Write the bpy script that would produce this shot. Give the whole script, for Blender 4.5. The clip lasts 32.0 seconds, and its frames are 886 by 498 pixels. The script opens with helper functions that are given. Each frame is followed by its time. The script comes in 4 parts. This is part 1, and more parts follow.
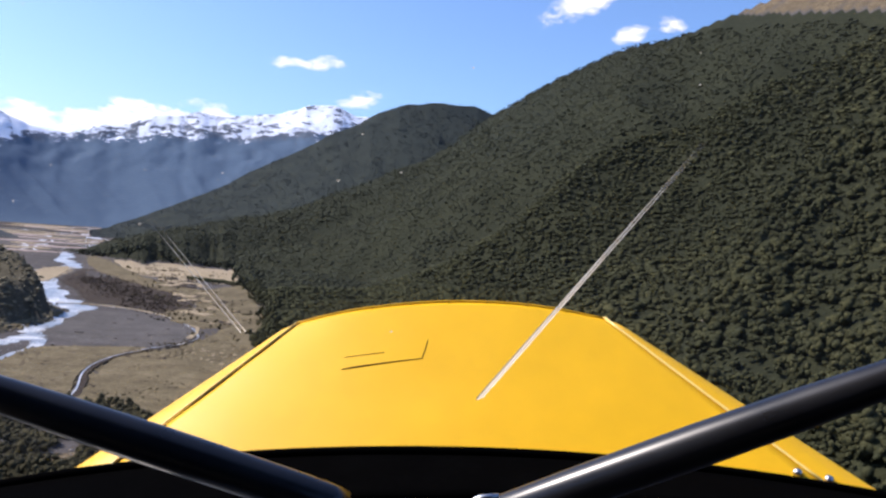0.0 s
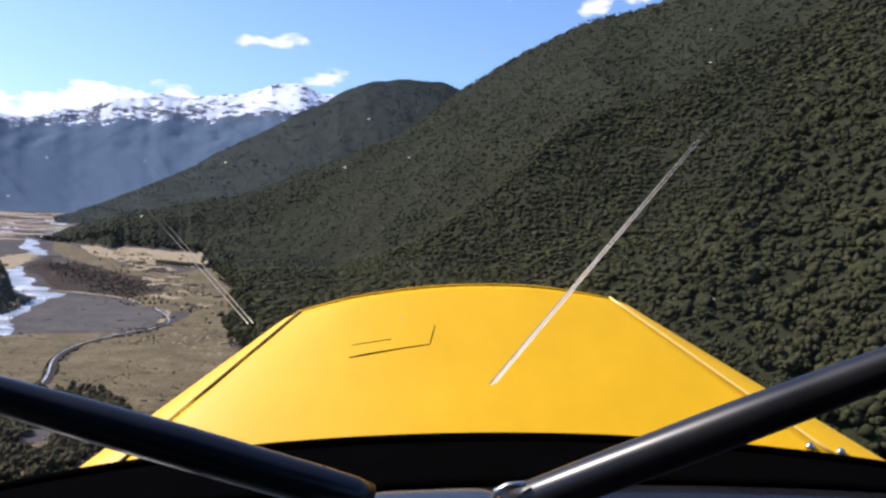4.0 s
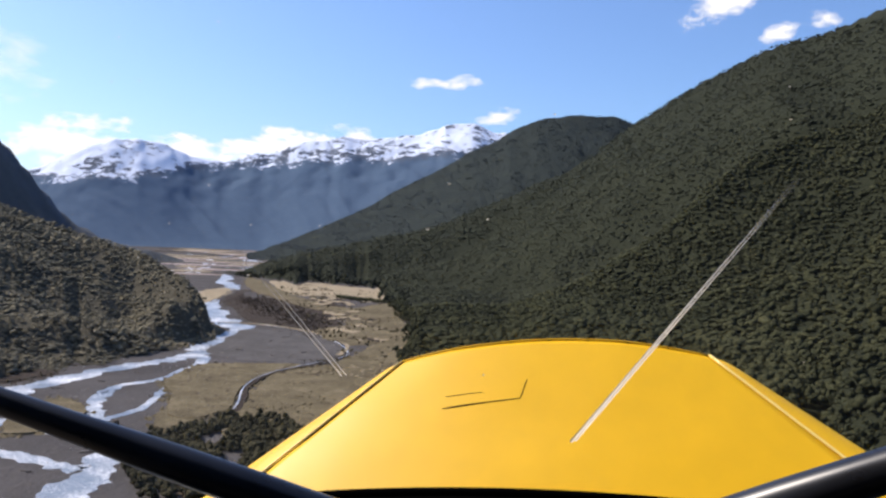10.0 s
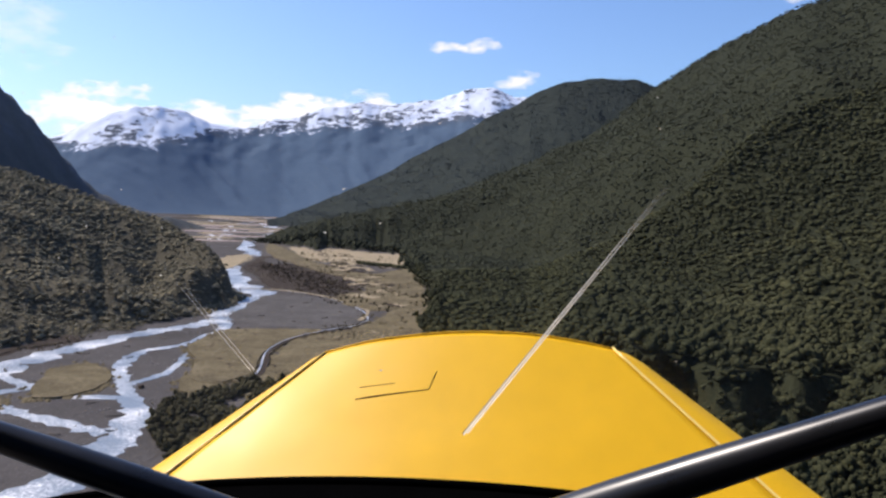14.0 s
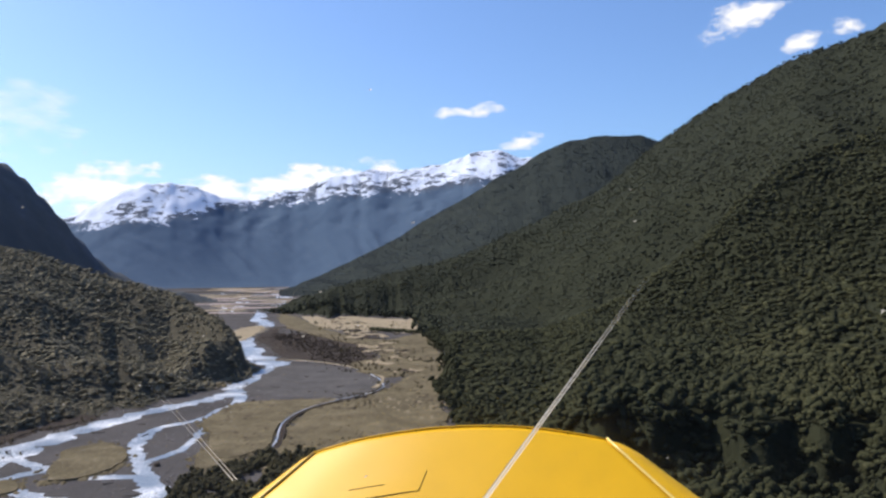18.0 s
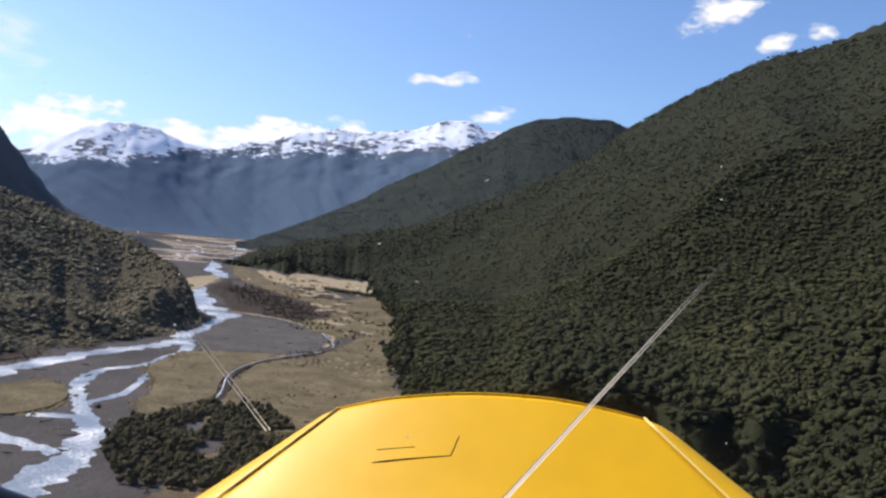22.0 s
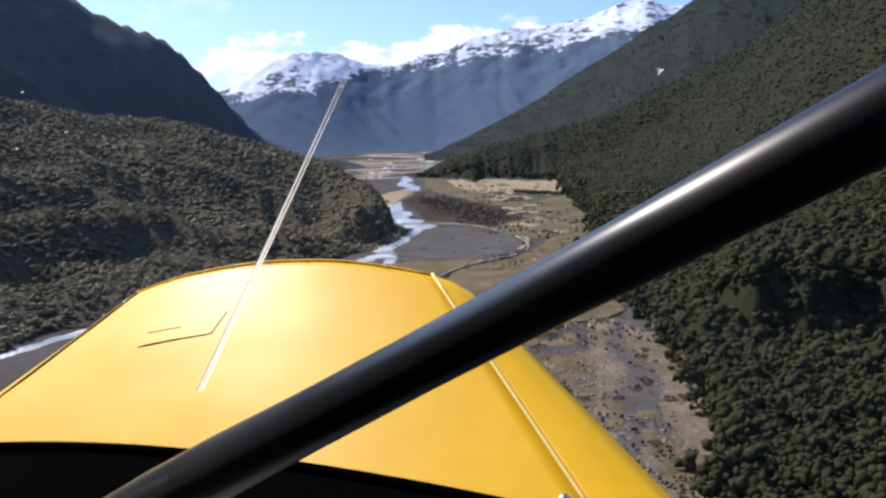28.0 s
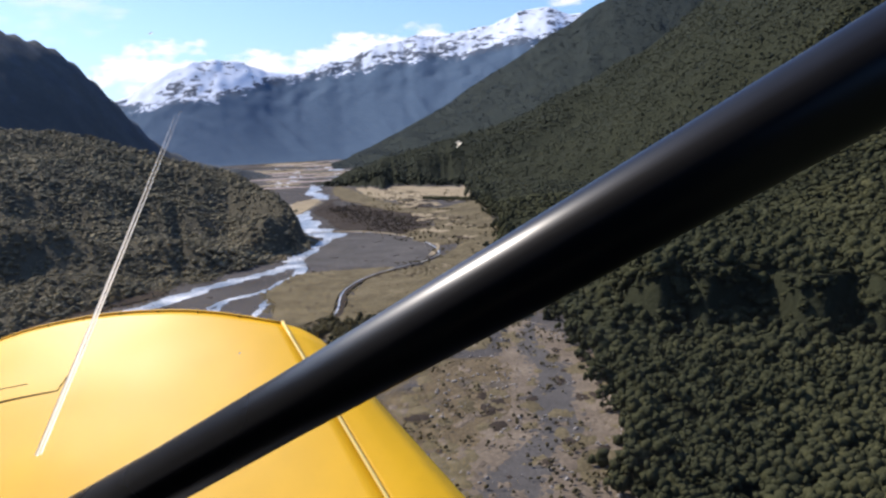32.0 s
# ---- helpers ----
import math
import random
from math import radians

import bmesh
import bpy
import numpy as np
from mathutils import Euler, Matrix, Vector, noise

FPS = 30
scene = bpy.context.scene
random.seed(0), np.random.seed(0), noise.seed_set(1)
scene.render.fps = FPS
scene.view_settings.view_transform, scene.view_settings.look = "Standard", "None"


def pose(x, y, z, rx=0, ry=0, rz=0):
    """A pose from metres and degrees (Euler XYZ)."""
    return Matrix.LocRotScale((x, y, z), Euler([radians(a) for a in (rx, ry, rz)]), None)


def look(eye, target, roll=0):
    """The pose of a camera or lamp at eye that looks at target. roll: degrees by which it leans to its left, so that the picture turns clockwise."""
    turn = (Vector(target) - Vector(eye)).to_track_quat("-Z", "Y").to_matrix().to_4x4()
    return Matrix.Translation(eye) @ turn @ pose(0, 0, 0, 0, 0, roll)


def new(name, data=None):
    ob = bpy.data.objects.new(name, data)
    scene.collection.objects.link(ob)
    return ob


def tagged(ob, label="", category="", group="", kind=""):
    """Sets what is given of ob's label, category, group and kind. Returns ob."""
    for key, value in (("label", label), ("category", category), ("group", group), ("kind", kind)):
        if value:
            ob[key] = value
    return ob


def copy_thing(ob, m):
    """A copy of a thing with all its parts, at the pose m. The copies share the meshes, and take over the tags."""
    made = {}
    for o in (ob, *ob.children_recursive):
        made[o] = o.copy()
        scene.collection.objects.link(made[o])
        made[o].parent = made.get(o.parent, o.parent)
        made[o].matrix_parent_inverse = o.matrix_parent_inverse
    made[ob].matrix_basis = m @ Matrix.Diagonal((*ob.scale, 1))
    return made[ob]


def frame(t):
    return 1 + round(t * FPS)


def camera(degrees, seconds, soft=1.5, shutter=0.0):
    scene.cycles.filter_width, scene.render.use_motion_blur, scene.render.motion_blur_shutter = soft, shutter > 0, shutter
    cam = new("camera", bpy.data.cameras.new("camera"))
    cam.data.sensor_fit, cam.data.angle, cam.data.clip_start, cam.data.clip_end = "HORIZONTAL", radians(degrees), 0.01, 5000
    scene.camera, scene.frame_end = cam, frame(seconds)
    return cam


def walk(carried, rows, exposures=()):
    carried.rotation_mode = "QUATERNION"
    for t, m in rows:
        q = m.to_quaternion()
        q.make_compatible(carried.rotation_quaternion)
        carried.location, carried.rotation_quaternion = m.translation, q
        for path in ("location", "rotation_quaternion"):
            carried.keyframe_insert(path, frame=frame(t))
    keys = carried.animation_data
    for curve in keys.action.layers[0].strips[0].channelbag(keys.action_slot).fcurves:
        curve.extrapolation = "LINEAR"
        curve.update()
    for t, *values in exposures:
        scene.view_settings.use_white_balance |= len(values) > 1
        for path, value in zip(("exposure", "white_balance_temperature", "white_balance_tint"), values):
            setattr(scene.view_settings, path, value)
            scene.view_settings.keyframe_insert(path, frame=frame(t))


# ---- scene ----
cam = camera(56.0, 32.0, soft=2.5)
PATH = [
    (0.0, pose(-0.011, -0.259, 120.211, 88.44, -4.29, -12.02)),
    (0.5, pose(-0.053, -0.261, 120.211, 88.34, -5.31, -12.88)),
    (1.0, pose(-0.050, -0.237, 120.228, 88.14, -5.51, -13.41)),
    (1.5, pose(-0.037, -0.273, 120.237, 87.75, -5.17, -13.78)),
    (2.0, pose(-0.024, -0.302, 120.237, 87.21, -3.96, -14.09)),
    (2.5, pose(-0.039, -0.314, 120.229, 87.01, -3.67, -14.54)),
    (4.5, pose(-0.076, -0.208, 120.213, 86.98, -2.73, -13.93)),
    (5.0, pose(-0.090, -0.207, 120.198, 87.08, -3.05, -13.56)),
    (5.5, pose(-0.105, -0.242, 120.205, 87.07, -2.85, -11.95)),
    (6.0, pose(-0.087, -0.258, 120.217, 86.99, 0.31, -8.39)),
    (6.5, pose(-0.078, -0.280, 120.212, 87.17, -0.03, -5.41)),
    (7.0, pose(-0.071, -0.307, 120.213, 87.28, 0.04, -3.41)),
    (7.5, pose(-0.038, -0.302, 120.191, 87.42, -0.43, -2.89)),
    (8.0, pose(0.021, -0.274, 120.174, 87.57, -0.99, -2.67)),
    (8.5, pose(0.067, -0.284, 120.232, 87.74, -1.18, -2.45)),
    (9.0, pose(0.087, -0.291, 120.286, 88.05, -1.67, -2.30)),
    (9.5, pose(0.092, -0.283, 120.300, 88.47, -2.38, -2.29)),
    (10.0, pose(0.068, -0.297, 120.266, 88.91, -2.51, -2.32)),
    (10.5, pose(0.048, -0.307, 120.276, 89.31, -3.07, -2.47)),
    (11.0, pose(0.056, -0.321, 120.308, 89.50, -4.15, -2.59)),
    (11.5, pose(0.080, -0.320, 120.319, 88.59, -4.83, -2.55)),
    (12.0, pose(0.113, -0.344, 120.293, 87.23, -5.94, -2.55)),
    (12.5, pose(0.148, -0.370, 120.315, 86.85, -5.65, -2.53)),
    (13.0, pose(0.208, -0.375, 120.334, 86.49, -4.56, -1.89)),
    (13.5, pose(0.252, -0.367, 120.339, 86.40, -3.27, -1.37)),
    (15.5, pose(0.340, -0.345, 120.335, 88.35, -0.34, -0.20)),
    (16.0, pose(0.378, -0.334, 120.388, 89.51, -0.08, -0.07)),
    (16.5, pose(0.374, -0.333, 120.398, 90.47, -0.06, 0.11)),
    (17.0, pose(0.350, -0.335, 120.379, 90.75, -0.19, 0.12)),
    (17.5, pose(0.338, -0.321, 120.389, 90.81, -0.09, -0.01)),
    (18.0, pose(0.329, -0.335, 120.398, 90.80, 0.35, -0.25)),
    (18.5, pose(0.335, -0.348, 120.368, 90.69, 0.75, -0.52)),
    (19.0, pose(0.310, -0.369, 120.325, 90.52, 1.35, -0.74)),
    (19.5, pose(0.269, -0.350, 120.347, 90.13, 1.87, -0.91)),
    (20.0, pose(0.198, -0.368, 120.363, 89.73, 2.22, -1.16)),
    (20.5, pose(0.166, -0.394, 120.343, 89.54, 1.80, -1.54)),
    (21.0, pose(0.150, -0.349, 120.357, 89.74, 0.40, -2.24)),
    (21.5, pose(0.151, -0.303, 120.368, 89.40, -2.24, -2.75)),
    (22.0, pose(0.160, -0.278, 120.377, 88.71, -4.81, -2.96)),
    (22.5, pose(0.240, -0.265, 120.399, 87.91, -6.51, -2.51)),
    (23.0, pose(0.427, -0.285, 120.378, 86.74, -6.39, -1.18)),
    (23.5, pose(0.600, -0.260, 120.381, 85.43, -5.85, 0.89)),
    (24.0, pose(0.681, -0.267, 120.405, 84.57, -5.40, 2.96)),
    (24.5, pose(0.678, -0.228, 120.451, 84.29, -5.45, 4.83)),
    (25.0, pose(0.703, -0.183, 120.428, 84.35, -5.02, 6.77)),
    (25.5, pose(0.762, -0.103, 120.368, 84.52, -4.51, 8.59)),
    (26.0, pose(0.826, -0.055, 120.318, 84.24, -3.09, 10.02)),
    (26.5, pose(0.868, 0.053, 120.290, 83.04, -1.17, 10.35)),
    (28.5, pose(0.880, 0.017, 120.281, 81.58, 2.62, 9.68)),
    (29.0, pose(0.874, 0.052, 120.285, 82.22, 2.81, 10.13)),
    (29.5, pose(0.897, 0.048, 120.286, 82.20, 0.79, 10.40)),
    (30.0, pose(0.918, 0.039, 120.322, 82.16, 0.34, 10.24)),
    (30.5, pose(0.953, 0.029, 120.325, 82.69, 3.87, 10.11)),
    (31.0, pose(0.989, 0.015, 120.356, 82.76, 4.38, 8.57)),
    (31.5, pose(0.992, 0.013, 120.355, 82.02, 4.10, 5.54)),
    (32.0, pose(0.980, 0.019, 120.339, 81.77, 3.01, 3.20)),
]
EXPOSURES = [(0, 0.24, 6500, 18), (2, 0.24, 6500, 18), (5, 0.22, 6550, 17), (7, 0.18, 6600, 16), (9, 0.1, 6650, 15), (13, 0.02, 6700, 16), (18, 0.0, 6600, 13), (20, -0.08, 6550, 12), (22, 0.02, 6750, 14), (24, 0.12, 6900, 16), (27, 0.1, 6550, 14), (32, 0.1, 6600, 14)]
walk(cam, PATH, EXPOSURES)

# ---- light ----
SUN_AZ, SUN_EL = radians(-63.0), radians(44.0)
world = bpy.data.worlds.new("sky")
scene.world = world
world.use_nodes = True
wn, wl = world.node_tree.nodes, world.node_tree.links
wn.clear()
w_out = wn.new("ShaderNodeOutputWorld")
w_bg = wn.new("ShaderNodeBackground")
w_bg.inputs["Strength"].default_value = 0.15
w_sky = wn.new("ShaderNodeTexSky")
w_sky.sky_type = "NISHITA"
w_sky.sun_disc = False
w_sky.sun_elevation, w_sky.sun_rotation = SUN_EL, SUN_AZ
w_sky.altitude, w_sky.air_density, w_sky.dust_density, w_sky.ozone_density = 1100, 1.0, 3.2, 0.7
w_co = wn.new("ShaderNodeTexCoord")


def w_math(op, a, b=None, clamp=False):
    n = wn.new("ShaderNodeMath")
    n.operation, n.use_clamp = op, clamp
    for i, v in enumerate((a, b)):
        if v is None:
            continue
        if isinstance(v, (int, float)):
            n.inputs[i].default_value = v
        else:
            wl.new(v, n.inputs[i])
    return n.outputs[0]


def w_dot(vec):
    n = wn.new("ShaderNodeVectorMath")
    n.operation = "DOT_PRODUCT"
    wl.new(w_co.outputs["Generated"], n.inputs[0])
    n.inputs[1].default_value = vec
    return n.outputs["Value"]


w_map = wn.new("ShaderNodeMapping")
w_map.inputs["Scale"].default_value = (1.0, 1.0, 2.2)
wl.new(w_co.outputs["Generated"], w_map.inputs["Vector"])
w_noise = wn.new("ShaderNodeTexNoise")
w_noise.inputs["Scale"].default_value = 26
w_noise.inputs["Detail"].default_value = 7
w_noise.inputs["Roughness"].default_value = 0.6
wl.new(w_map.outputs[0], w_noise.inputs["Vector"])
w_fluff = w_math("MULTIPLY", w_math("SUBTRACT", w_noise.outputs["Fac"], 0.5), 2.6)
# clouds of the day: azimuth, elevation, half width, half height, lean (degrees), density
CLOUDS = [(1.9, 10.1, 2.7, 0.62, 4, 1.4), (6.0, 8.0, 1.8, 0.8, 10, 1.4), (20.2, 15.2, 3.4, 1.2, 18, 1.5),
          (23.4, 13.3, 1.6, 0.85, 14, 1.4), (26.4, 14.2, 1.4, 0.75, 0, 1.4), (-23.0, 4.8, 6.0, 1.8, 6, 1.7),
          (-9.5, 5.2, 7.0, 1.6, 9, 1.9), (-3.9, 6.3, 2.0, 0.7, 0, 1.2), (-15.0, 4.7, 4.0, 1.5, -4, 1.5), (-27.0, 9.0, 5.0, 2.6, 8, 0.5)]
w_sum = None
for c_az, c_el, c_w, c_h, c_lean, c_d in CLOUDS:
    a, e = radians(c_az), radians(c_el)
    fwd = Vector((math.sin(a) * math.cos(e), math.cos(a) * math.cos(e), math.sin(e)))
    side = Vector((math.cos(a), -math.sin(a), 0))
    top = side.cross(fwd)
    s, c = math.sin(radians(c_lean)), math.cos(radians(c_lean))
    u, v = side * c + top * s, top * c - side * s
    p = w_math("DIVIDE", w_dot(u), math.sin(radians(c_w)))
    q = w_math("DIVIDE", w_dot(v), math.sin(radians(c_h)))
    r = w_math("SQRT", w_math("ADD", w_math("MULTIPLY", p, p), w_math("MULTIPLY", q, q)))
    m = w_math("MULTIPLY", w_math("ADD", w_math("SUBTRACT", 0.75, r), w_fluff), 1.4 * c_d, True)
    m = w_math("MULTIPLY", m, w_math("GREATER_THAN", w_dot(fwd), 0.5))
    w_sum = m if w_sum is None else w_math("MAXIMUM", w_sum, m)
w_mix = wn.new("ShaderNodeMixRGB")
w_mix.inputs["Color2"].default_value = (7.0, 7.1, 7.2, 1)
wl.new(w_sum, w_mix.inputs["Fac"])
w_tint = wn.new("ShaderNodeMixRGB")
w_tint.blend_type = "MULTIPLY"
w_tint.inputs["Fac"].default_value = 1.0
w_tint.inputs["Color2"].default_value = (0.68, 0.92, 1.24, 1)
wl.new(w_sky.outputs[0], w_tint.inputs["Color1"])
wl.new(w_tint.outputs[0], w_mix.inputs["Color1"])
wl.new(w_mix.outputs[0], w_bg.inputs["Color"])
wl.new(w_bg.outputs[0], w_out.inputs["Surface"])

sun_data = bpy.data.lights.new("sun", "SUN")
sun_data.energy, sun_data.angle, sun_data.color = 5.0, radians(0.55), (1.0, 0.93, 0.83)
sun = new("sun", sun_data)
sun.matrix_world = look((-300, 500, 900), (-300 - math.sin(SUN_AZ) * math.cos(SUN_EL), 500 - math.cos(SUN_AZ) * math.cos(SUN_EL), 900 - math.sin(SUN_EL)))
scene.view_settings.exposure = 0.1


# ---- materials ----
def material(name):
    m = bpy.data.materials.new(name)
    m.use_nodes = True
    return m, m.node_tree.nodes, m.node_tree.links, m.node_tree.nodes["Principled BSDF"]


def ramp(nodes, links, fac, stops):
    n = nodes.new("ShaderNodeValToRGB")
    while len(n.color_ramp.elements) < len(stops):
        n.color_ramp.elements.new(0.5)
    for el, (pos, col) in zip(n.color_ramp.elements, stops):
        el.position, el.color = pos, (*col, 1)
    links.new(fac, n.inputs["Fac"])
    return n.outputs["Color"]


def noise_node(nodes, links, scale, detail=6, rough=0.55, coord=None, squash=None):
    n = nodes.new("ShaderNodeTexNoise")
    n.inputs["Scale"].default_value, n.inputs["Detail"].default_value, n.inputs["Roughness"].default_value = scale, detail, rough
    if coord is None:
        coord = nodes.new("ShaderNodeNewGeometry").outputs["Position"]
    if squash:
        mp = nodes.new("ShaderNodeMapping")
        mp.inputs["Scale"].default_value = squash
        links.new(coord, mp.inputs["Vector"])
        coord = mp.outputs[0]
    links.new(coord, n.inputs["Vector"])
    return n.outputs["Fac"]


def bump(nodes, links, height, shader, strength, distance):
    n = nodes.new("ShaderNodeBump")
    n.inputs["Strength"].default_value, n.inputs["Distance"].default_value = strength, distance
    links.new(height, n.inputs["Height"])
    links.new(n.outputs[0], shader.inputs["Normal"])
    return n


def mixed(nodes, links, fac, a, b, kind="MIX"):
    n = nodes.new("ShaderNodeMixRGB")
    n.blend_type = kind
    for sock, v in ((n.inputs["Fac"], fac), (n.inputs["Color1"], a), (n.inputs["Color2"], b)):
        if isinstance(v, (int, float)):
            sock.default_value = v
        elif isinstance(v, tuple):
            sock.default_value = (*v, 1)
        else:
            links.new(v, sock)
    return n.outputs["Color"]


def maths(nodes, links, op, a, b, clamp=False):
    n = nodes.new("ShaderNodeMath")
    n.operation, n.use_clamp = op, clamp
    for i, v in enumerate((a, b)):
        if isinstance(v, (int, float)):
            n.inputs[i].default_value = v
        else:
            links.new(v, n.inputs[i])
    return n.outputs[0]


def plain(name, color, rough=0.5, metal=0.0, grain=0.0, grain_scale=40, coat=0.0, spec=0.5):
    m, n, l, s = material(name)
    s.inputs["Base Color"].default_value = (*color, 1)
    s.inputs["Roughness"].default_value, s.inputs["Metallic"].default_value = rough, metal
    s.inputs["Coat Weight"].default_value = coat
    s.inputs["Specular IOR Level"].default_value = spec
    if grain:
        co = n.new("ShaderNodeTexCoord").outputs["Object"]
        f = noise_node(n, l, grain_scale, 5, 0.6, co)
        f2 = noise_node(n, l, grain_scale * 0.12, 3, 0.5, co)
        both = maths(n, l, "MULTIPLY", f, f2)
        l.new(ramp(n, l, both, [(0.1, tuple(v * (1 - grain) for v in color)), (0.42, tuple(min(1, v * (1 + grain * 0.6)) for v in color))]), s.inputs["Base Color"])
        l.new(ramp(n, l, f2, [(0.3, (rough * 0.8,) * 3), (0.7, (min(1, rough * 1.25),) * 3)]), s.inputs["Roughness"])
    return m


# land: gravel, grass, bush, rock and snow by the cover attribute
def land_material():
    m, n, l, s = material("land")
    s.inputs["Roughness"].default_value = 0.95
    s.inputs["Specular IOR Level"].default_value = 0.05
    att = n.new("ShaderNodeAttribute")
    att.attribute_name = "cover"
    sep = n.new("ShaderNodeSeparateColor")
    l.new(att.outputs["Color"], sep.inputs[0])
    far = att.outputs["Alpha"]
    big = noise_node(n, l, 0.012, 6, 0.6)
    mid = noise_node(n, l, 0.09, 6, 0.62)
    fine = noise_node(n, l, 0.9, 5, 0.6)
    gravel = ramp(n, l, mixed(n, l, 0.5, big, fine), [(0.35, (0.054, 0.05, 0.048)), (0.55, (0.098, 0.09, 0.086)), (0.72, (0.158, 0.145, 0.135))])
    grass = ramp(n, l, mixed(n, l, 0.55, mid, fine), [(0.33, (0.06, 0.046, 0.029)), (0.5, (0.13, 0.1, 0.061)), (0.68, (0.25, 0.195, 0.125))])
    tree = noise_node(n, l, 0.17, 4, 0.7)
    bush = ramp(n, l, mixed(n, l, 0.5, big, tree), [(0.34, (0.018, 0.0205, 0.0118)), (0.5, (0.025, 0.0275, 0.0152)), (0.66, (0.035, 0.0375, 0.0197))])
    # left slopes' bush, lightened in colour to stand in for haze and glare
    veiled_bush = ramp(n, l, mixed(n, l, 0.5, big, tree), [(0.34, (0.065, 0.058, 0.041)), (0.5, (0.088, 0.079, 0.055)), (0.66, (0.115, 0.103, 0.071))])
    dry = n.new("ShaderNodeAttribute")
    dry.attribute_name = "dry"
    bush = mixed(n, l, dry.outputs["Fac"], bush, veiled_bush)
    # bush of the distant slopes, with blue haze put into its colour
    haze_blue_bush = ramp(n, l, mixed(n, l, 0.5, big, mid), [(0.32, (0.076, 0.116, 0.172)), (0.52, (0.088, 0.131, 0.188)), (0.7, (0.104, 0.148, 0.202))])
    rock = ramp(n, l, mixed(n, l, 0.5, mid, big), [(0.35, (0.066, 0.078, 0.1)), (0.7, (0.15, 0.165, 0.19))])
    tuss = noise_node(n, l, 0.02, 5, 0.65)

    def edge(value, k=6.0):
        w = maths(n, l, "ADD", value, maths(n, l, "MULTIPLY", maths(n, l, "SUBTRACT", tuss, 0.5), 0.9))
        return maths(n, l, "MULTIPLY", maths(n, l, "SUBTRACT", w, 0.42), k, True)

    bush = mixed(n, l, far, bush, haze_blue_bush)
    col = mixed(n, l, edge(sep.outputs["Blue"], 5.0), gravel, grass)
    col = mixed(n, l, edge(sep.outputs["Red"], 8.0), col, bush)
    stone = n.new("ShaderNodeAttribute")
    stone.attribute_name = "stone"
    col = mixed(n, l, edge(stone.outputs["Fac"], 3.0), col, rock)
    snow_f = mixed(n, l, 0.58, noise_node(n, l, 0.0055, 6, 0.6, squash=(1, 1, 1.8)), noise_node(n, l, 0.02, 8, 0.72, squash=(1, 1, 2.2)))
    sw = maths(n, l, "ADD", sep.outputs["Green"], maths(n, l, "MULTIPLY", maths(n, l, "SUBTRACT", snow_f, 0.5), 4.0))
    bare = maths(n, l, "MULTIPLY", maths(n, l, "SUBTRACT", mixed(n, l, 0.5, sep.outputs["Green"], tuss), 0.38), 6.0, True)
    col = mixed(n, l, bare, col, rock)
    white = maths(n, l, "MULTIPLY", maths(n, l, "SUBTRACT", sw, 0.45), 6.0, True)
    white = maths(n, l, "MULTIPLY", white, maths(n, l, "MULTIPLY", sep.outputs["Green"], 12.0, True))
    # snow tinted bluish, standing in for shade on the range
    col = mixed(n, l, white, col, (0.76, 0.81, 0.9))
    l.new(col, s.inputs["Base Color"])
    coarse = noise_node(n, l, 0.035, 7, 0.65)
    b = bump(n, l, mixed(n, l, 0.5, mixed(n, l, 0.75, mid, coarse), tree), s, 0.75, 10.0)
    l.new(maths(n, l, "SUBTRACT", 0.5, maths(n, l, "MULTIPLY", far, 0.3)), b.inputs["Strength"])
    return m


def leaf_material(name, dark, midtone, light, relief=0.6):
    m, n, l, s = material(name)
    s.inputs["Roughness"].default_value = 0.95
    s.inputs["Specular IOR Level"].default_value = 0.06
    geo = n.new("ShaderNodeNewGeometry")
    f = mixed(n, l, 0.5, noise_node(n, l, 0.4, 4, 0.6, geo.outputs["Position"]), noise_node(n, l, 1.6, 5, 0.75, geo.outputs["Position"]))
    f = maths(n, l, "ADD", maths(n, l, "MULTIPLY", f, 2.2), -0.6)
    wide = noise_node(n, l, 0.011, 4, 0.6, geo.outputs["Position"])
    v = mixed(n, l, 0.42, f, geo.outputs["Random Per Island"])
    v = mixed(n, l, 0.55, v, maths(n, l, "ADD", maths(n, l, "MULTIPLY", mixed(n, l, 0.5, wide, noise_node(n, l, 0.0045, 3, 0.6, geo.outputs["Position"])), 2.0), -0.5))
    l.new(ramp(n, l, v, [(0.25, dark), (0.5, midtone), (0.75, light)]), s.inputs["Base Color"])
    bump(n, l, f, s, relief, 1.6)
    return m


def water_material():
    m, n, l, s = material("water")
    wv = noise_node(n, l, 0.55, 8, 0.75)
    wide = noise_node(n, l, 0.028, 5, 0.6)
    # white riffles, spread wider to imitate sun glint on the water
    foam_glint = maths(n, l, "MULTIPLY", maths(n, l, "SUBTRACT", mixed(n, l, 0.45, wv, wide), 0.482), 9.0, True)
    l.new(mixed(n, l, foam_glint, (0.2, 0.25, 0.31), (0.95, 0.95, 0.94)), s.inputs["Base Color"])
    l.new(ramp(n, l, foam_glint, [(0, (0.34,) * 3), (1, (0.5,) * 3)]), s.inputs["Roughness"])
    bump(n, l, wv, s, 0.7, 0.9)
    return m


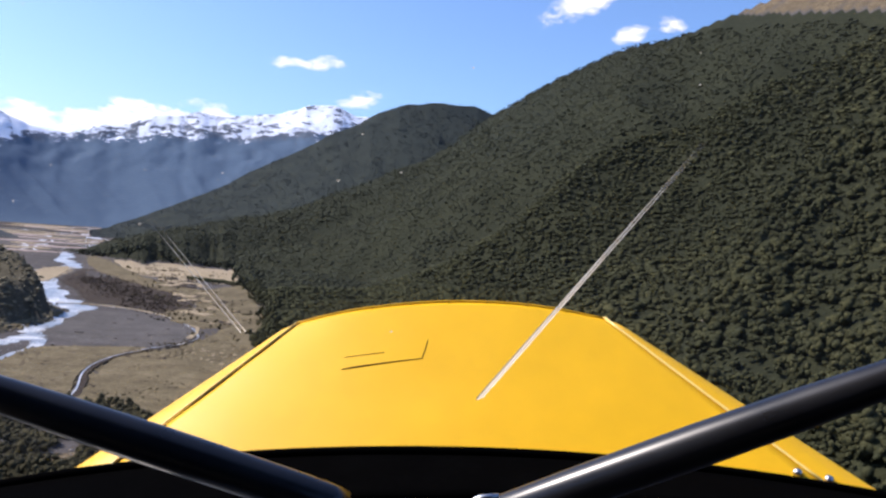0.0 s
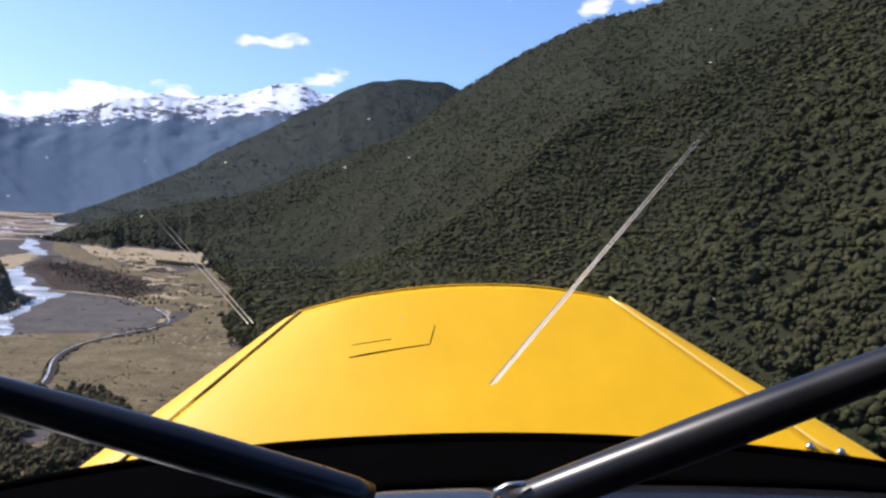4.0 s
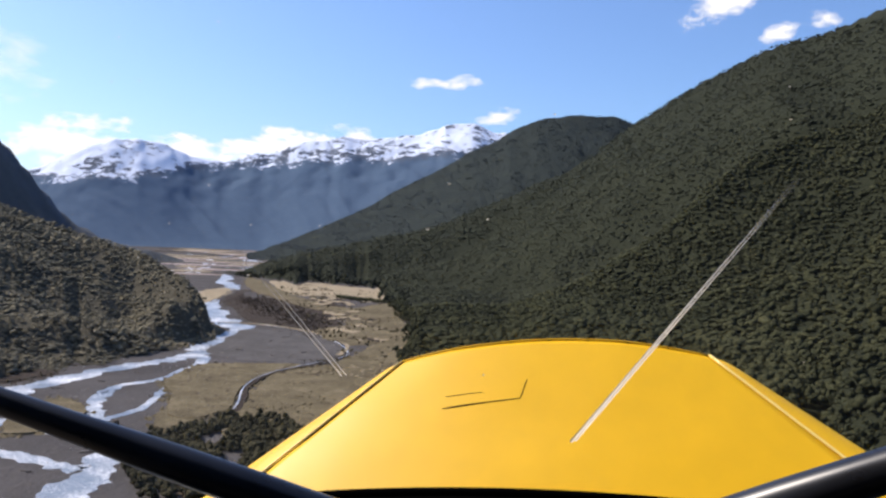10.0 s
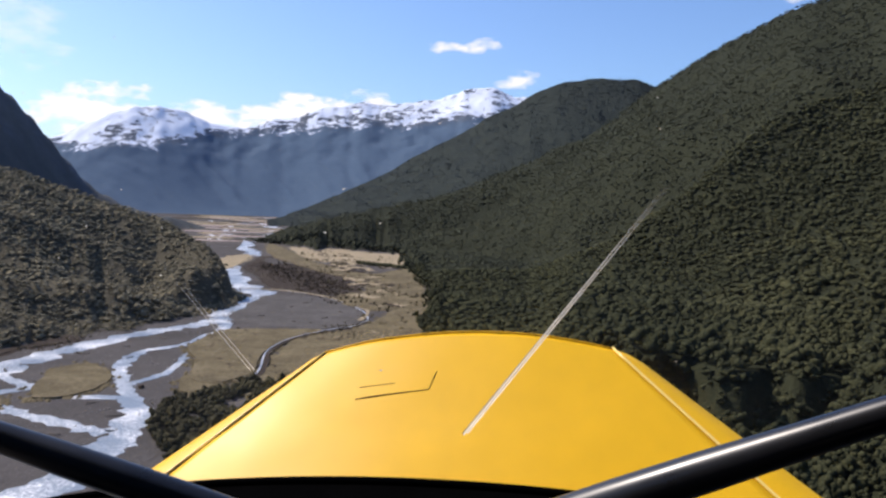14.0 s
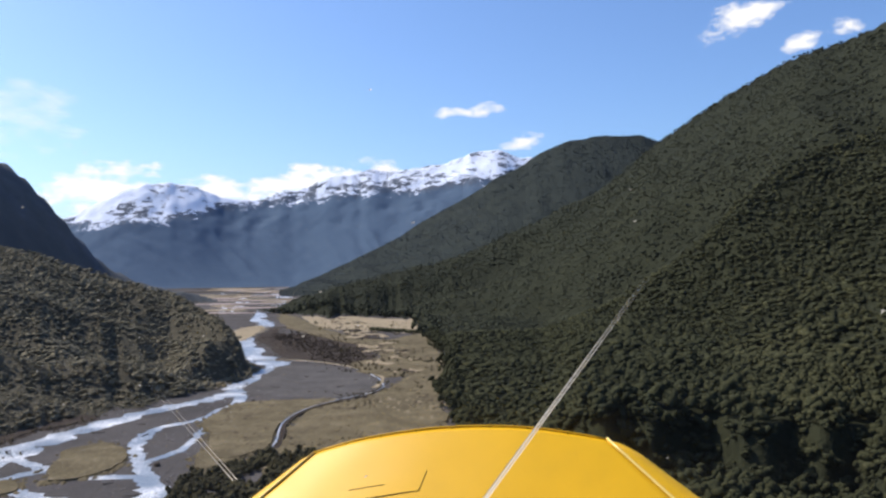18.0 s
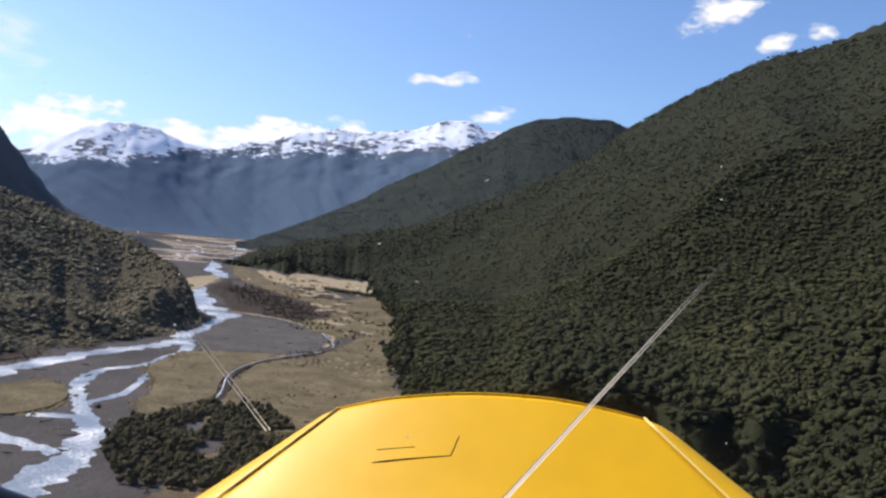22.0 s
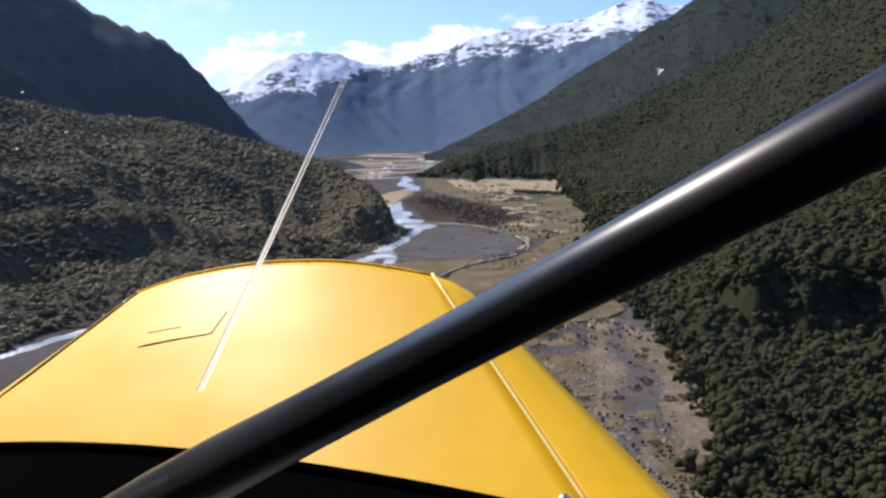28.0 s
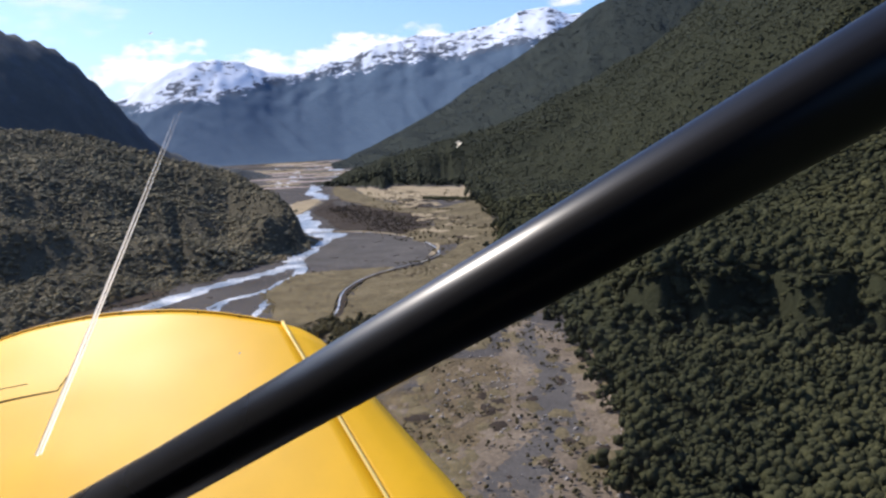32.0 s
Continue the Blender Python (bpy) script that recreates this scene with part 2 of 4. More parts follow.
def glass_material():
    """Acrylic with a film of dust and smears that scatters a little light; its blue tint also stands in for haze."""
    m = bpy.data.materials.new("dusty_acrylic")
    m.use_nodes = True
    n, l = m.node_tree.nodes, m.node_tree.links
    n.clear()
    o, mx, t, g, mx2, tr = (n.new(k) for k in ("ShaderNodeOutputMaterial", "ShaderNodeMixShader", "ShaderNodeBsdfTransparent", "ShaderNodeBsdfGlossy", "ShaderNodeMixShader", "ShaderNodeBsdfTranslucent"))
    mx3, fw = n.new("ShaderNodeMixShader"), n.new("ShaderNodeBsdfRefraction")
    fw.inputs["Roughness"].default_value, fw.inputs["IOR"].default_value = 0.5, 1.3
    fw.inputs["Color"].default_value = (0.86, 0.9, 1.0, 1)
    mx3.inputs["Fac"].default_value = 0.75
    g.inputs["Roughness"].default_value = 0.08
    tr.inputs["Color"].default_value = (0.7, 0.8, 0.95, 1)
    mx.inputs["Fac"].default_value = 0.012
    co = n.new("ShaderNodeTexCoord").outputs["Object"]
    smear = noise_node(n, l, 3.2, 5, 0.6, co, squash=(2.2, 0.6, 0.6))
    film = ramp(n, l, smear, [(0.3, (0.013,) * 3), (0.6, (0.019,) * 3), (0.8, (0.032,) * 3)])
    l.new(film, mx2.inputs["Fac"])
    l.new(t.outputs[0], mx.inputs[1])
    l.new(g.outputs[0], mx.inputs[2])
    l.new(mx.outputs[0], mx2.inputs[1])
    l.new(tr.outputs[0], mx3.inputs[1])
    l.new(fw.outputs[0], mx3.inputs[2])
    l.new(mx3.outputs[0], mx2.inputs[2])
    l.new(mx2.outputs[0], o.inputs["Surface"])
    return m


LAND = land_material()
LEAF = leaf_material("beech_leaves", (0.028, 0.0315, 0.0175), (0.046, 0.0485, 0.024), (0.077, 0.0755, 0.035), 0.5)
# left hill's leaves, greyed and lightened to imitate haze and glare
LEAF_VEILED = leaf_material("veiled_leaves", (0.125, 0.11, 0.071), (0.195, 0.171, 0.11), (0.28, 0.245, 0.158), 0.4)
# summit leaves tinted blue to stand in for haze
LEAF_FAR = leaf_material("haze_tinted_leaves", (0.03, 0.039, 0.044), (0.036, 0.046, 0.05), (0.043, 0.053, 0.056), 0.12)
LEAF_SLOPE = leaf_material("mountainside_leaves", (0.031, 0.035, 0.023), (0.043, 0.047, 0.029), (0.061, 0.064, 0.036), 0.12)
THICKET = leaf_material("thicket_leaves", (0.04, 0.036, 0.02), (0.075, 0.068, 0.037), (0.125, 0.112, 0.062))
HEATH_LEAF = leaf_material("heath_leaves", (0.028, 0.022, 0.017), (0.047, 0.037, 0.028), (0.08, 0.065, 0.046))
SCRUB = leaf_material("scrub_leaves", (0.05, 0.042, 0.024), (0.095, 0.08, 0.045), (0.16, 0.135, 0.08))
BARK = plain("bark", (0.12, 0.1, 0.08), 0.9, grain=0.4, grain_scale=6)
WATER = water_material()
GLASS = glass_material()
YELLOW = plain("yellow_paint", (0.9, 0.5, 0.006), 0.5, grain=0.08, grain_scale=18, coat=0.07, spec=0.26)
YELLOW.node_tree.nodes["Principled BSDF"].inputs["Coat Roughness"].default_value = 0.36
# hinge yellow, paler than the cowling to imitate its highlight
YELLOW_EDGE = plain("highlit_hinge", (0.92, 0.68, 0.2), 0.3)
BLACK = plain("black_paint", (0.012, 0.012, 0.014), 0.3, grain=0.25, grain_scale=60)
BLACK_MATT = plain("black_leatherette", (0.0016, 0.0016, 0.0017), 0.7, grain=0.3, grain_scale=90, spec=0.03)
BLACK_MATT.node_tree.nodes["Principled BSDF"].inputs["IOR"].default_value = 1.06
GAP = plain("dark_gap", (0.03, 0.018, 0.008), 0.95, spec=0.05)
GREY_PANEL = plain("blue_grey_panel", (0.035, 0.05, 0.075), 0.22, grain=0.2, grain_scale=30)
STEEL = plain("bare_steel", (0.6, 0.6, 0.6), 0.3, 1.0)
# pale streak imitating a sun glint on the pane, fading upwards
STREAK, _n, _l, _s = material("acrylic_glint")
_t, _c, _m = _n.new("ShaderNodeBsdfTranslucent"), _n.new("ShaderNodeBsdfTransparent"), _n.new("ShaderNodeMixShader")
_t.inputs["Color"].default_value = (0.66, 0.65, 0.62, 1)
_g = _n.new("ShaderNodeSeparateXYZ")
_l.new(_n.new("ShaderNodeTexCoord").outputs["Generated"], _g.inputs[0])
_l.new(ramp(_n, _l, _g.outputs["Z"], [(0.0, (1.0,) * 3), (0.35, (0.85,) * 3), (0.75, (0.45,) * 3), (1.0, (0.08,) * 3)]), _m.inputs["Fac"])
_l.new(_c.outputs[0], _m.inputs[1])
_l.new(_t.outputs[0], _m.inputs[2])
_l.new(_m.outputs[0], _n["Material Output"].inputs["Surface"])
FLECK, _n, _l, _s = material("dried_fleck")
_t = _n.new("ShaderNodeBsdfTranslucent")
_t.inputs["Color"].default_value = (0.62, 0.61, 0.58, 1)
_l.new(_t.outputs[0], _n["Material Output"].inputs["Surface"])

# ---- terrain ----
def curve(points):
    """A smooth curve through (azimuth, value) pairs."""
    xs = np.linspace(-180, 180, 7201)
    ys = np.interp(xs, [p[0] for p in points], [p[1] for p in points])
    k = np.hanning(25)
    pad = np.concatenate([np.full(12, ys[0]), ys, np.full(12, ys[-1])])
    ys = np.convolve(pad, k / k.sum(), "valid")
    return lambda a: np.interp(a, xs, ys)


_table = np.random.RandomState(7).rand(256, 256)


def vnoise(x, y):
    xi, yi = np.floor(x).astype(int), np.floor(y).astype(int)
    fx, fy = x - xi, y - yi
    fx, fy = fx * fx * (3 - 2 * fx), fy * fy * (3 - 2 * fy)
    g = lambda a, b: _table[a & 255, b & 255]
    return (g(xi, yi) * (1 - fx) + g(xi + 1, yi) * fx) * (1 - fy) + (g(xi, yi + 1) * (1 - fx) + g(xi + 1, yi + 1) * fx) * fy - 0.5


def fbm(x, y, octaves=5, gain=0.5):
    t, a = 0, 1.0
    for o in range(octaves):
        t = t + a * vnoise(x * 2 ** o + 17.3 * o, y * 2 ** o + 9.1 * o)
        a *= gain
    return t


EYE = 120.0
# ridges: skyline elevation, crest distance and foot distance over azimuth; slope power; gully depth
RIDGES = {
    "right": (curve([(-13, -3.2), (-11, -2.8), (-8.6, -2.0), (-6.9, -1.4), (-4, -0.7), (-1, 0.0), (0.9, 0.5), (2.9, 1.1), (4.7, 1.9), (6.7, 2.6), (8.6, 3.6), (10.5, 4.3), (12.4, 5.8), (14.8, 8.0), (16, 8.8), (17.6, 9.8), (19.4, 10.8), (21, 11.5), (22.6, 12.3), (24.2, 12.9), (26, 13.2), (28, 13.8), (30, 14.7), (33, 16.2), (36, 17), (44, 18.5), (60, 18), (180, 12)]),
              curve([(-13, 2150), (-7, 2100), (2, 2250), (15, 2200), (24, 1900), (32, 1650), (44, 1350), (60, 1000), (180, 900)]),
              curve([(-13, 2120), (-11.8, 2020), (-8.9, 1907), (-1.2, 1755), (-0.8, 1350), (0.6, 1100), (0.8, 740), (1.9, 600), (5.4, 480), (8.1, 368), (9.3, 260), (14, 130), (40, 80), (180, 80)]), 1.12, 95),
    "near_spur": (curve([(26, -16), (28, -9), (29.5, -3.0), (32, 1.9), (34, 4.2), (37, 7.0), (40, 9.6), (44, 12.5), (180, 12.5)]),
                  curve([(26, 420), (30, 560), (38, 680), (44, 700), (180, 640)]),
                  curve([(26, 380), (30, 300), (44, 220), (180, 160)]), 1.0, 12),
    "hump": (curve([(-12, -2.3), (-9.5, -1.5), (-8.4, -1.0), (-7.1, -0.5), (-5, 0.6), (-2.9, 1.6), (-1.5, 2.5), (0.7, 3.7), (2.8, 4.9), (3.9, 5.6), (5.9, 6.6), (7.0, 7.3), (8.4, 7.9), (10.6, 8.35), (12.6, 8.35), (13.6, 8.3), (14.8, 7.9), (18, 7), (30, 5), (180, 5)]),
             curve([(-12, 3500), (0, 3600), (15, 3500), (180, 3300)]),
             curve([(-12, 3000), (-5, 2800), (3, 2500), (15, 2400), (180, 2400)]), 1.1, 95),
    "snow_range": (curve([(-40, 3.0), (-25, 2.4), (-23.8, 2.9), (-21.9, 4.1), (-20.2, 4.8), (-18.3, 5.25), (-16.7, 5.05), (-14.9, 4.45), (-13.8, 4.05), (-12.3, 4.2), (-10.4, 4.75), (-8.9, 5.15), (-7.4, 5.8), (-5.3, 6.1), (-4.7, 6.5), (-3.9, 6.15), (-3.1, 6.1), (-1.2, 6.45), (0.4, 6.65), (1.6, 7.15), (2.4, 7.5), (4.3, 7.6), (5.6, 6.85), (6.3, 7.0), (8, 6.0), (20, 5), (180, 5)]),
                   curve([(-40, 4760), (180, 4760)]),
                   curve([(-40, 3700), (-22, 3950), (-10, 3950), (0, 3500), (180, 3500)]), 1.15, 52),
    "left_mountain": (curve([(-180, 12), (-60, 14), (-45, 13), (-38, 11), (-34.3, 9.8), (-31.8, 8.1), (-29, 6.7), (-27.8, 6.3), (-26.4, 5.3), (-25, 3.8), (-23.5, 2.0), (-21.8, -0.1), (-20, -1.1), (-17.5, -1.9), (-15.5, -2.3)]),
                      curve([(-180, 1500), (-45, 1900), (-30, 2200), (-15, 2700)]),
                      curve([(-180, 900), (-45, 1300), (-30, 1600), (-20, 2250), (-15, 2600)]), 0.9, 45),
    "left_hill": (curve([(-180, 4), (-60, 4), (-45, 3.6), (-38, 2.9), (-35, 2.3), (-31.5, 1.5), (-28.3, 1.1), (-25.5, 0.6), (-23.3, -0.3), (-20.3, -1.3), (-17.3, -2.2), (-14.8, -3.4), (-13.5, -5.1), (-12.7, -7.4), (-12.2, -8.5)]),
                  curve([(-180, 700), (-45, 1000), (-28, 1250), (-18, 1150), (-13.5, 960), (-12.2, 930)]),
                  curve([(-180, 300), (-60, 380), (-38, 540), (-28, 656), (-24, 703), (-18.3, 762), (-14.5, 830), (-13.0, 890), (-12.2, 925)]), 1.0, 24),
}


# where the terrace meets the right-hand mountain
FOOT_RIGHT = curve([(-13, 2000), (-1.2, 1750), (3, 1620), (8, 1350), (14, 1020), (20, 800), (30, 640), (44, 480), (180, 400)])


def heights(az, d):
    """Height of the land, and which ridge it belongs to, over azimuth (degrees) and distance."""
    a = np.radians(az)
    x, y = d * np.sin(a), d * np.cos(a)
    best, owner, part_up = np.zeros_like(x), np.full(x.shape, -1), np.zeros_like(x)
    for k, (el, dc, df, power, gully) in enumerate(RIDGES.values()):
        crest, foot = dc(az), df(az)
        if k in (0, 5):
            foot = foot * (1 + (0.1 if k == 0 else 0.03) * fbm(az * 0.9 + k * 7, az * 0 + 2, 4, 0.6))
        foot = np.minimum(foot, crest - 45)
        top = EYE + crest * np.tan(np.radians(el(az) + (0.1 if k == 3 else 0.04) * fbm(az * 1.3 + 40 * k, az * 0 + k, 4, 0.6)))
        if k == 0:
            top = top * np.clip((az + 13.2) / 2.5, 0, 1)
        if k == 2:
            top = top * np.clip((az + 12.2) / 3, 0, 1)
        edge = foot
        if k == 0:
            foot = np.maximum(foot, np.minimum(FOOT_RIGHT(az), crest - 400))
        s = (d - foot) / np.maximum(crest - foot, 20)
        up = np.clip(s, 0, 1)
        back = np.clip(s - 1, 0, None) * np.maximum(crest - foot, 20)
        z = np.where(s <= 1, top * up ** power, top - back * 0.55)
        big, octs = ((2.5, 4), (0.7, 4), (1.5, 4), (1.5, 5), (1.2, 4), (0.7, 4))[k]
        wx, wy = x + 90 * fbm(x / 300 + k, y / 300, 2), y + 90 * fbm(x / 300, y / 300 + k, 2)
        cut = np.abs(fbm(wx / (260 * big) + k * 13, wy / (260 * big) + k * 5, octs, 0.42))
        rough = (0.15 - cut) * (3.2 if k == 0 else 5.0) * gully * np.minimum(up * 2.2, 1) * np.clip(1.08 - up, 0.12, 1)
        if k in (2, 3):
            # spurs and gullies that run straight down the mountainside
            drift = az + (8.0 if k == 3 else 4.5) * up + 0.9 * fbm(x / 420, y / 420, 2)
            rib = np.abs(fbm(drift * (0.5 if k == 3 else 0.3) + 3 * k, up * 0.6 + k, 5, 0.5))
            rough = (0.16 - rib) * (34 if k == 3 else 90) * np.minimum(up * 3, 1) * np.clip(1.05 - up, 0.1, 1) + 4 * np.minimum(up * 3, 1) * fbm(x / 70, y / 70, 4, 0.6)
        if k == 3:
            z = z + np.clip(up - 0.45, 0, 1) * np.clip(1.3 - up, 0, 1) * 120 * fbm(x / 120, y / 120, 5, 0.6) * (s < 1.02)
        if k == 5:
            z = z + np.clip(up * 4, 0, 1) * np.clip(1.1 - up, 0, 1) * 11 * np.sin(up * 19 + az * 0.35 + 5 * fbm(x / 160, y / 160, 3))
        if k == 0:
            # forested terrace between the flats and the mountain's foot, with a steep lip facing down the valley
            lip = 468 + 80 * fbm(az / 6, az * 0, 3)
            bank = np.clip((d - lip) / 22, 0, 1)
            shelf = 2.5 + 0.012 * np.clip(np.minimum(d, foot) - edge, 0, None) + 27 * np.clip((az - 7) / 3, 0, 1) * bank * bank * (3 - 2 * bank)
            shelf = shelf + 7 * np.clip((d - edge - 60) / 200, 0, 1) * fbm(x / 120, y / 120, 3)
            z = np.where(s <= 1, shelf + np.maximum(top - shelf, 1) * up ** power, z)
        z = z + np.where((top > 3) & (s > 0), rough, 0)
        inside = (d > edge) if k == 0 else (s > 0)
        z = np.where(inside & (top > 1), np.where(s < 1, np.maximum(z, 0.6 + 2.5 * up), z), 0)
        if k == 0:
            z = np.where(az < -14, 0, z)
        if k == 1:
            z = np.where(az < 26, 0, z)
        if k == 2:
            z = np.where(az < -12.5, 0, z)
        if k == 4:
            z = np.where(az > -15, 0, z)
        if k == 5:
            z = np.where(az > -12.3, 0, z)
        hit = z > best
        best, owner, part_up = np.where(hit, z, best), np.where(hit, k, owner), np.where(hit, up, part_up)
    return best, owner, part_up


def mesh_object(name, verts, faces, mat, smooth=True, parent=None):
    """One mesh from arrays of corners and of equal-sided faces."""
    verts, faces = np.asarray(verts, np.float32), np.asarray(faces, np.int32)
    me = bpy.data.meshes.new(name)
    k = faces.shape[1]
    me.vertices.add(len(verts))
    me.vertices.foreach_set("co", verts.ravel())
    me.loops.add(faces.size)
    me.loops.foreach_set("vertex_index", faces.ravel())
    me.polygons.add(len(faces))
    me.polygons.foreach_set("loop_start", np.arange(0, faces.size, k, dtype=np.int32))
    me.update(calc_edges=True)
    me.polygons.foreach_set("use_smooth", np.full(len(faces), smooth))
    me.materials.append(mat)
    ob = new(name, me)
    if parent is not None:
        ob.parent = parent
    return ob


def ground():
    az = np.concatenate([np.linspace(-180, -48, 67)[:-1], np.linspace(-48, 48, 560), np.linspace(48, 180, 67)[1:]])
    d = np.concatenate([[0.0], np.geomspace(40, 3300, 290), np.linspace(3312, 4960, 110)])
    A, D = np.meshgrid(az, d, indexing="ij")
    z, owner, up = heights(A, D)
    a = np.radians(A)
    x, y = D * np.sin(a), D * np.cos(a)
    edge = 4960.0
    n_a, n_d = A.shape
    idx = np.arange(n_a * n_d).reshape(n_a, n_d)
    f = np.stack([idx[:-1, :-1], idx[:-1, 1:], idx[1:, 1:], idx[1:, :-1]], -1).reshape(-1, 4)[:, ::-1]
    ob = mesh_object("ground", np.stack([x, y, z], -1).reshape(-1, 3), f, LAND)
    el = np.degrees(np.arctan2(z - EYE, D))
    forest = np.clip((owner >= 0) * 1.0, 0, 1)
    snow_line = np.interp(A, [-25, -22, -18, -15, -13.8, -10, -7, -5, -3.5, -1.8, 0.5, 2.7, 4.5], [2.4, 2.2, 2.6, 3.3, 3.5, 3.9, 4.3, 4.5, 4.7, 4.5, 4.9, 5.2, 5.6])
    snow = np.where(owner == 3, np.clip((el - snow_line) / 1.5 + 0.3, 0, np.where(A < -13.8, 0.74, 0.64)), 0)
    # share of the blue haze tint mixed into each ridge's base colour
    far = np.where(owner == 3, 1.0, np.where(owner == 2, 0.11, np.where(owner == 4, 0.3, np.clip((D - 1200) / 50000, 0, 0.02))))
    tan = np.where((owner < 0) & (D > 1900), 0.22 + 0.5 * vnoise(x / 160, y / 420), 0.0)
    tan = np.where((owner < 0) & (D < 430) & (x > -100 + 30 * vnoise(x / 40, y / 40)), 0.68 + 0.5 * vnoise(x / 14, y / 20), tan)
    tops = np.where((owner == 0) & (el > 14.8), 1.0, 0.0)
    forest = forest * (1 - tops)
    tan = np.maximum(tan, tops * 0.6)
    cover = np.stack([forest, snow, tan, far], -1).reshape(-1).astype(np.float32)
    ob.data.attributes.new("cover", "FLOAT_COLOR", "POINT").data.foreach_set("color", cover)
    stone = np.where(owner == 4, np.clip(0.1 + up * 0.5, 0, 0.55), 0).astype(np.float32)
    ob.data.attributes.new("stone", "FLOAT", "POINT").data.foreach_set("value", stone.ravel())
    # marks the left slopes whose base colour carries the haze lightening
    dry = np.where(owner == 5, 1.0, np.where(owner == 4, 1.0, 0)).astype(np.float32)
    ob.data.attributes.new("dry", "FLOAT", "POINT").data.foreach_set("value", dry.ravel())
    tagged(ob, "gravel valley floor with forested slopes and a snowy range", "ground", kind="structure")
    return ob


ground()


# ---- the aeroplane's nose and windscreen ----
def part(name, bm, mat, parent, label=""):
    """A bmesh as one mesh object under a thing or a part."""
    me = bpy.data.meshes.new(name)
    bmesh.ops.recalc_face_normals(bm, faces=bm.faces[:])
    bm.to_mesh(me)
    bm.free()
    for p in me.polygons:
        p.use_smooth = True
    me.materials.append(mat)
    ob = new(name, me)
    ob.parent = parent
    if label:
        tagged(ob, label)
    return ob


def sheet(fn, nu, nv, thick=0.0):
    """A surface fn(u, v), u and v from 0 to 1, with thickness downwards."""
    bm = bmesh.new()
    g = [[bm.verts.new(fn(i / nu, j / nv)) for j in range(nv + 1)] for i in range(nu + 1)]
    for i in range(nu):
        for j in range(nv):
            bm.faces.new((g[i][j], g[i + 1][j], g[i + 1][j + 1], g[i][j + 1]))
    if thick:
        low = [[bm.verts.new(q.co - Vector((0, 0, thick))) for q in row] for row in g]
        for i in range(nu):
            for j in range(nv):
                bm.faces.new((low[i][j], low[i][j + 1], low[i + 1][j + 1], low[i + 1][j]))
        rim = [(i, 0) for i in range(nu)] + [(nu, j) for j in range(nv)] + [(i, nv) for i in range(nu, 0, -1)] + [(0, j) for j in range(nv, 0, -1)]
        for (a, b), (c, d) in zip(rim, rim[1:] + rim[:1]):
            bm.faces.new((g[a][b], low[a][b], low[c][d], g[c][d]))
    return bm


def tube(points, radii, sides=24):
    """A round bar through points, with a radius at each."""
    bm = bmesh.new()
    rings = []
    for i, p in enumerate(points):
        p = Vector(p)
        a, b = Vector(points[max(i - 1, 0)]), Vector(points[min(i + 1, len(points) - 1)])
        q = (b - a).to_track_quat("Z", "Y")
        rings.append([bm.verts.new(p + q @ Vector((radii[i] * math.cos(2 * math.pi * k / sides), radii[i] * math.sin(2 * math.pi * k / sides), 0))) for k in range(sides)])
    for r, s in zip(rings, rings[1:]):
        for k in range(sides):
            bm.faces.new((r[k], r[(k + 1) % sides], s[(k + 1) % sides], s[k]))
    bm.faces.new(rings[0])
    bm.faces.new(rings[-1])
    return bm


def lerp(a, b, t):
    return a + (b - a) * t


REAR_Y, FRONT_Y = 1.058, 1.377


def crease(side, v):
    """The hinge line between top panel and side panel, v from the windscreen to the nose."""
    return Vector((side * lerp(0.611, 0.301, v), lerp(REAR_Y, FRONT_Y, v), lerp(-0.352, -0.148, v)))


def top_panel(u, v):
    a, b = crease(-1, v), crease(1, v)
    p = a.lerp(b, u)
    k = 2 * u - 1
    p.z += lerp(0.042, 0.036, v) * (1 - abs(k) ** 2.2) + 0.0016 * noise.noise(Vector((u * 5, v * 4, 0)))
    p.y += 0.012 * (1 - k * k) * v
    return p


def side_panel(side):
    prof = [(0.0, 0.0), (0.028, -0.013), (0.055, -0.034), (0.076, -0.066), (0.088, -0.115), (0.08, -0.2), (0.04, -0.31), (-0.03, -0.4)]

    def fn(u, v):
        s = u * (len(prof) - 1)
        i = min(int(s), len(prof) - 2)
        x, z = lerp(prof[i][0], prof[i + 1][0], s - i), lerp(prof[i][1], prof[i + 1][1], s - i)
        c = crease(side, v)
        return Vector((c.x + side * x * lerp(2.3, 1.1, v), c.y, c.z + z * lerp(1.15, 0.9, v) - 0.0012))
    return fn


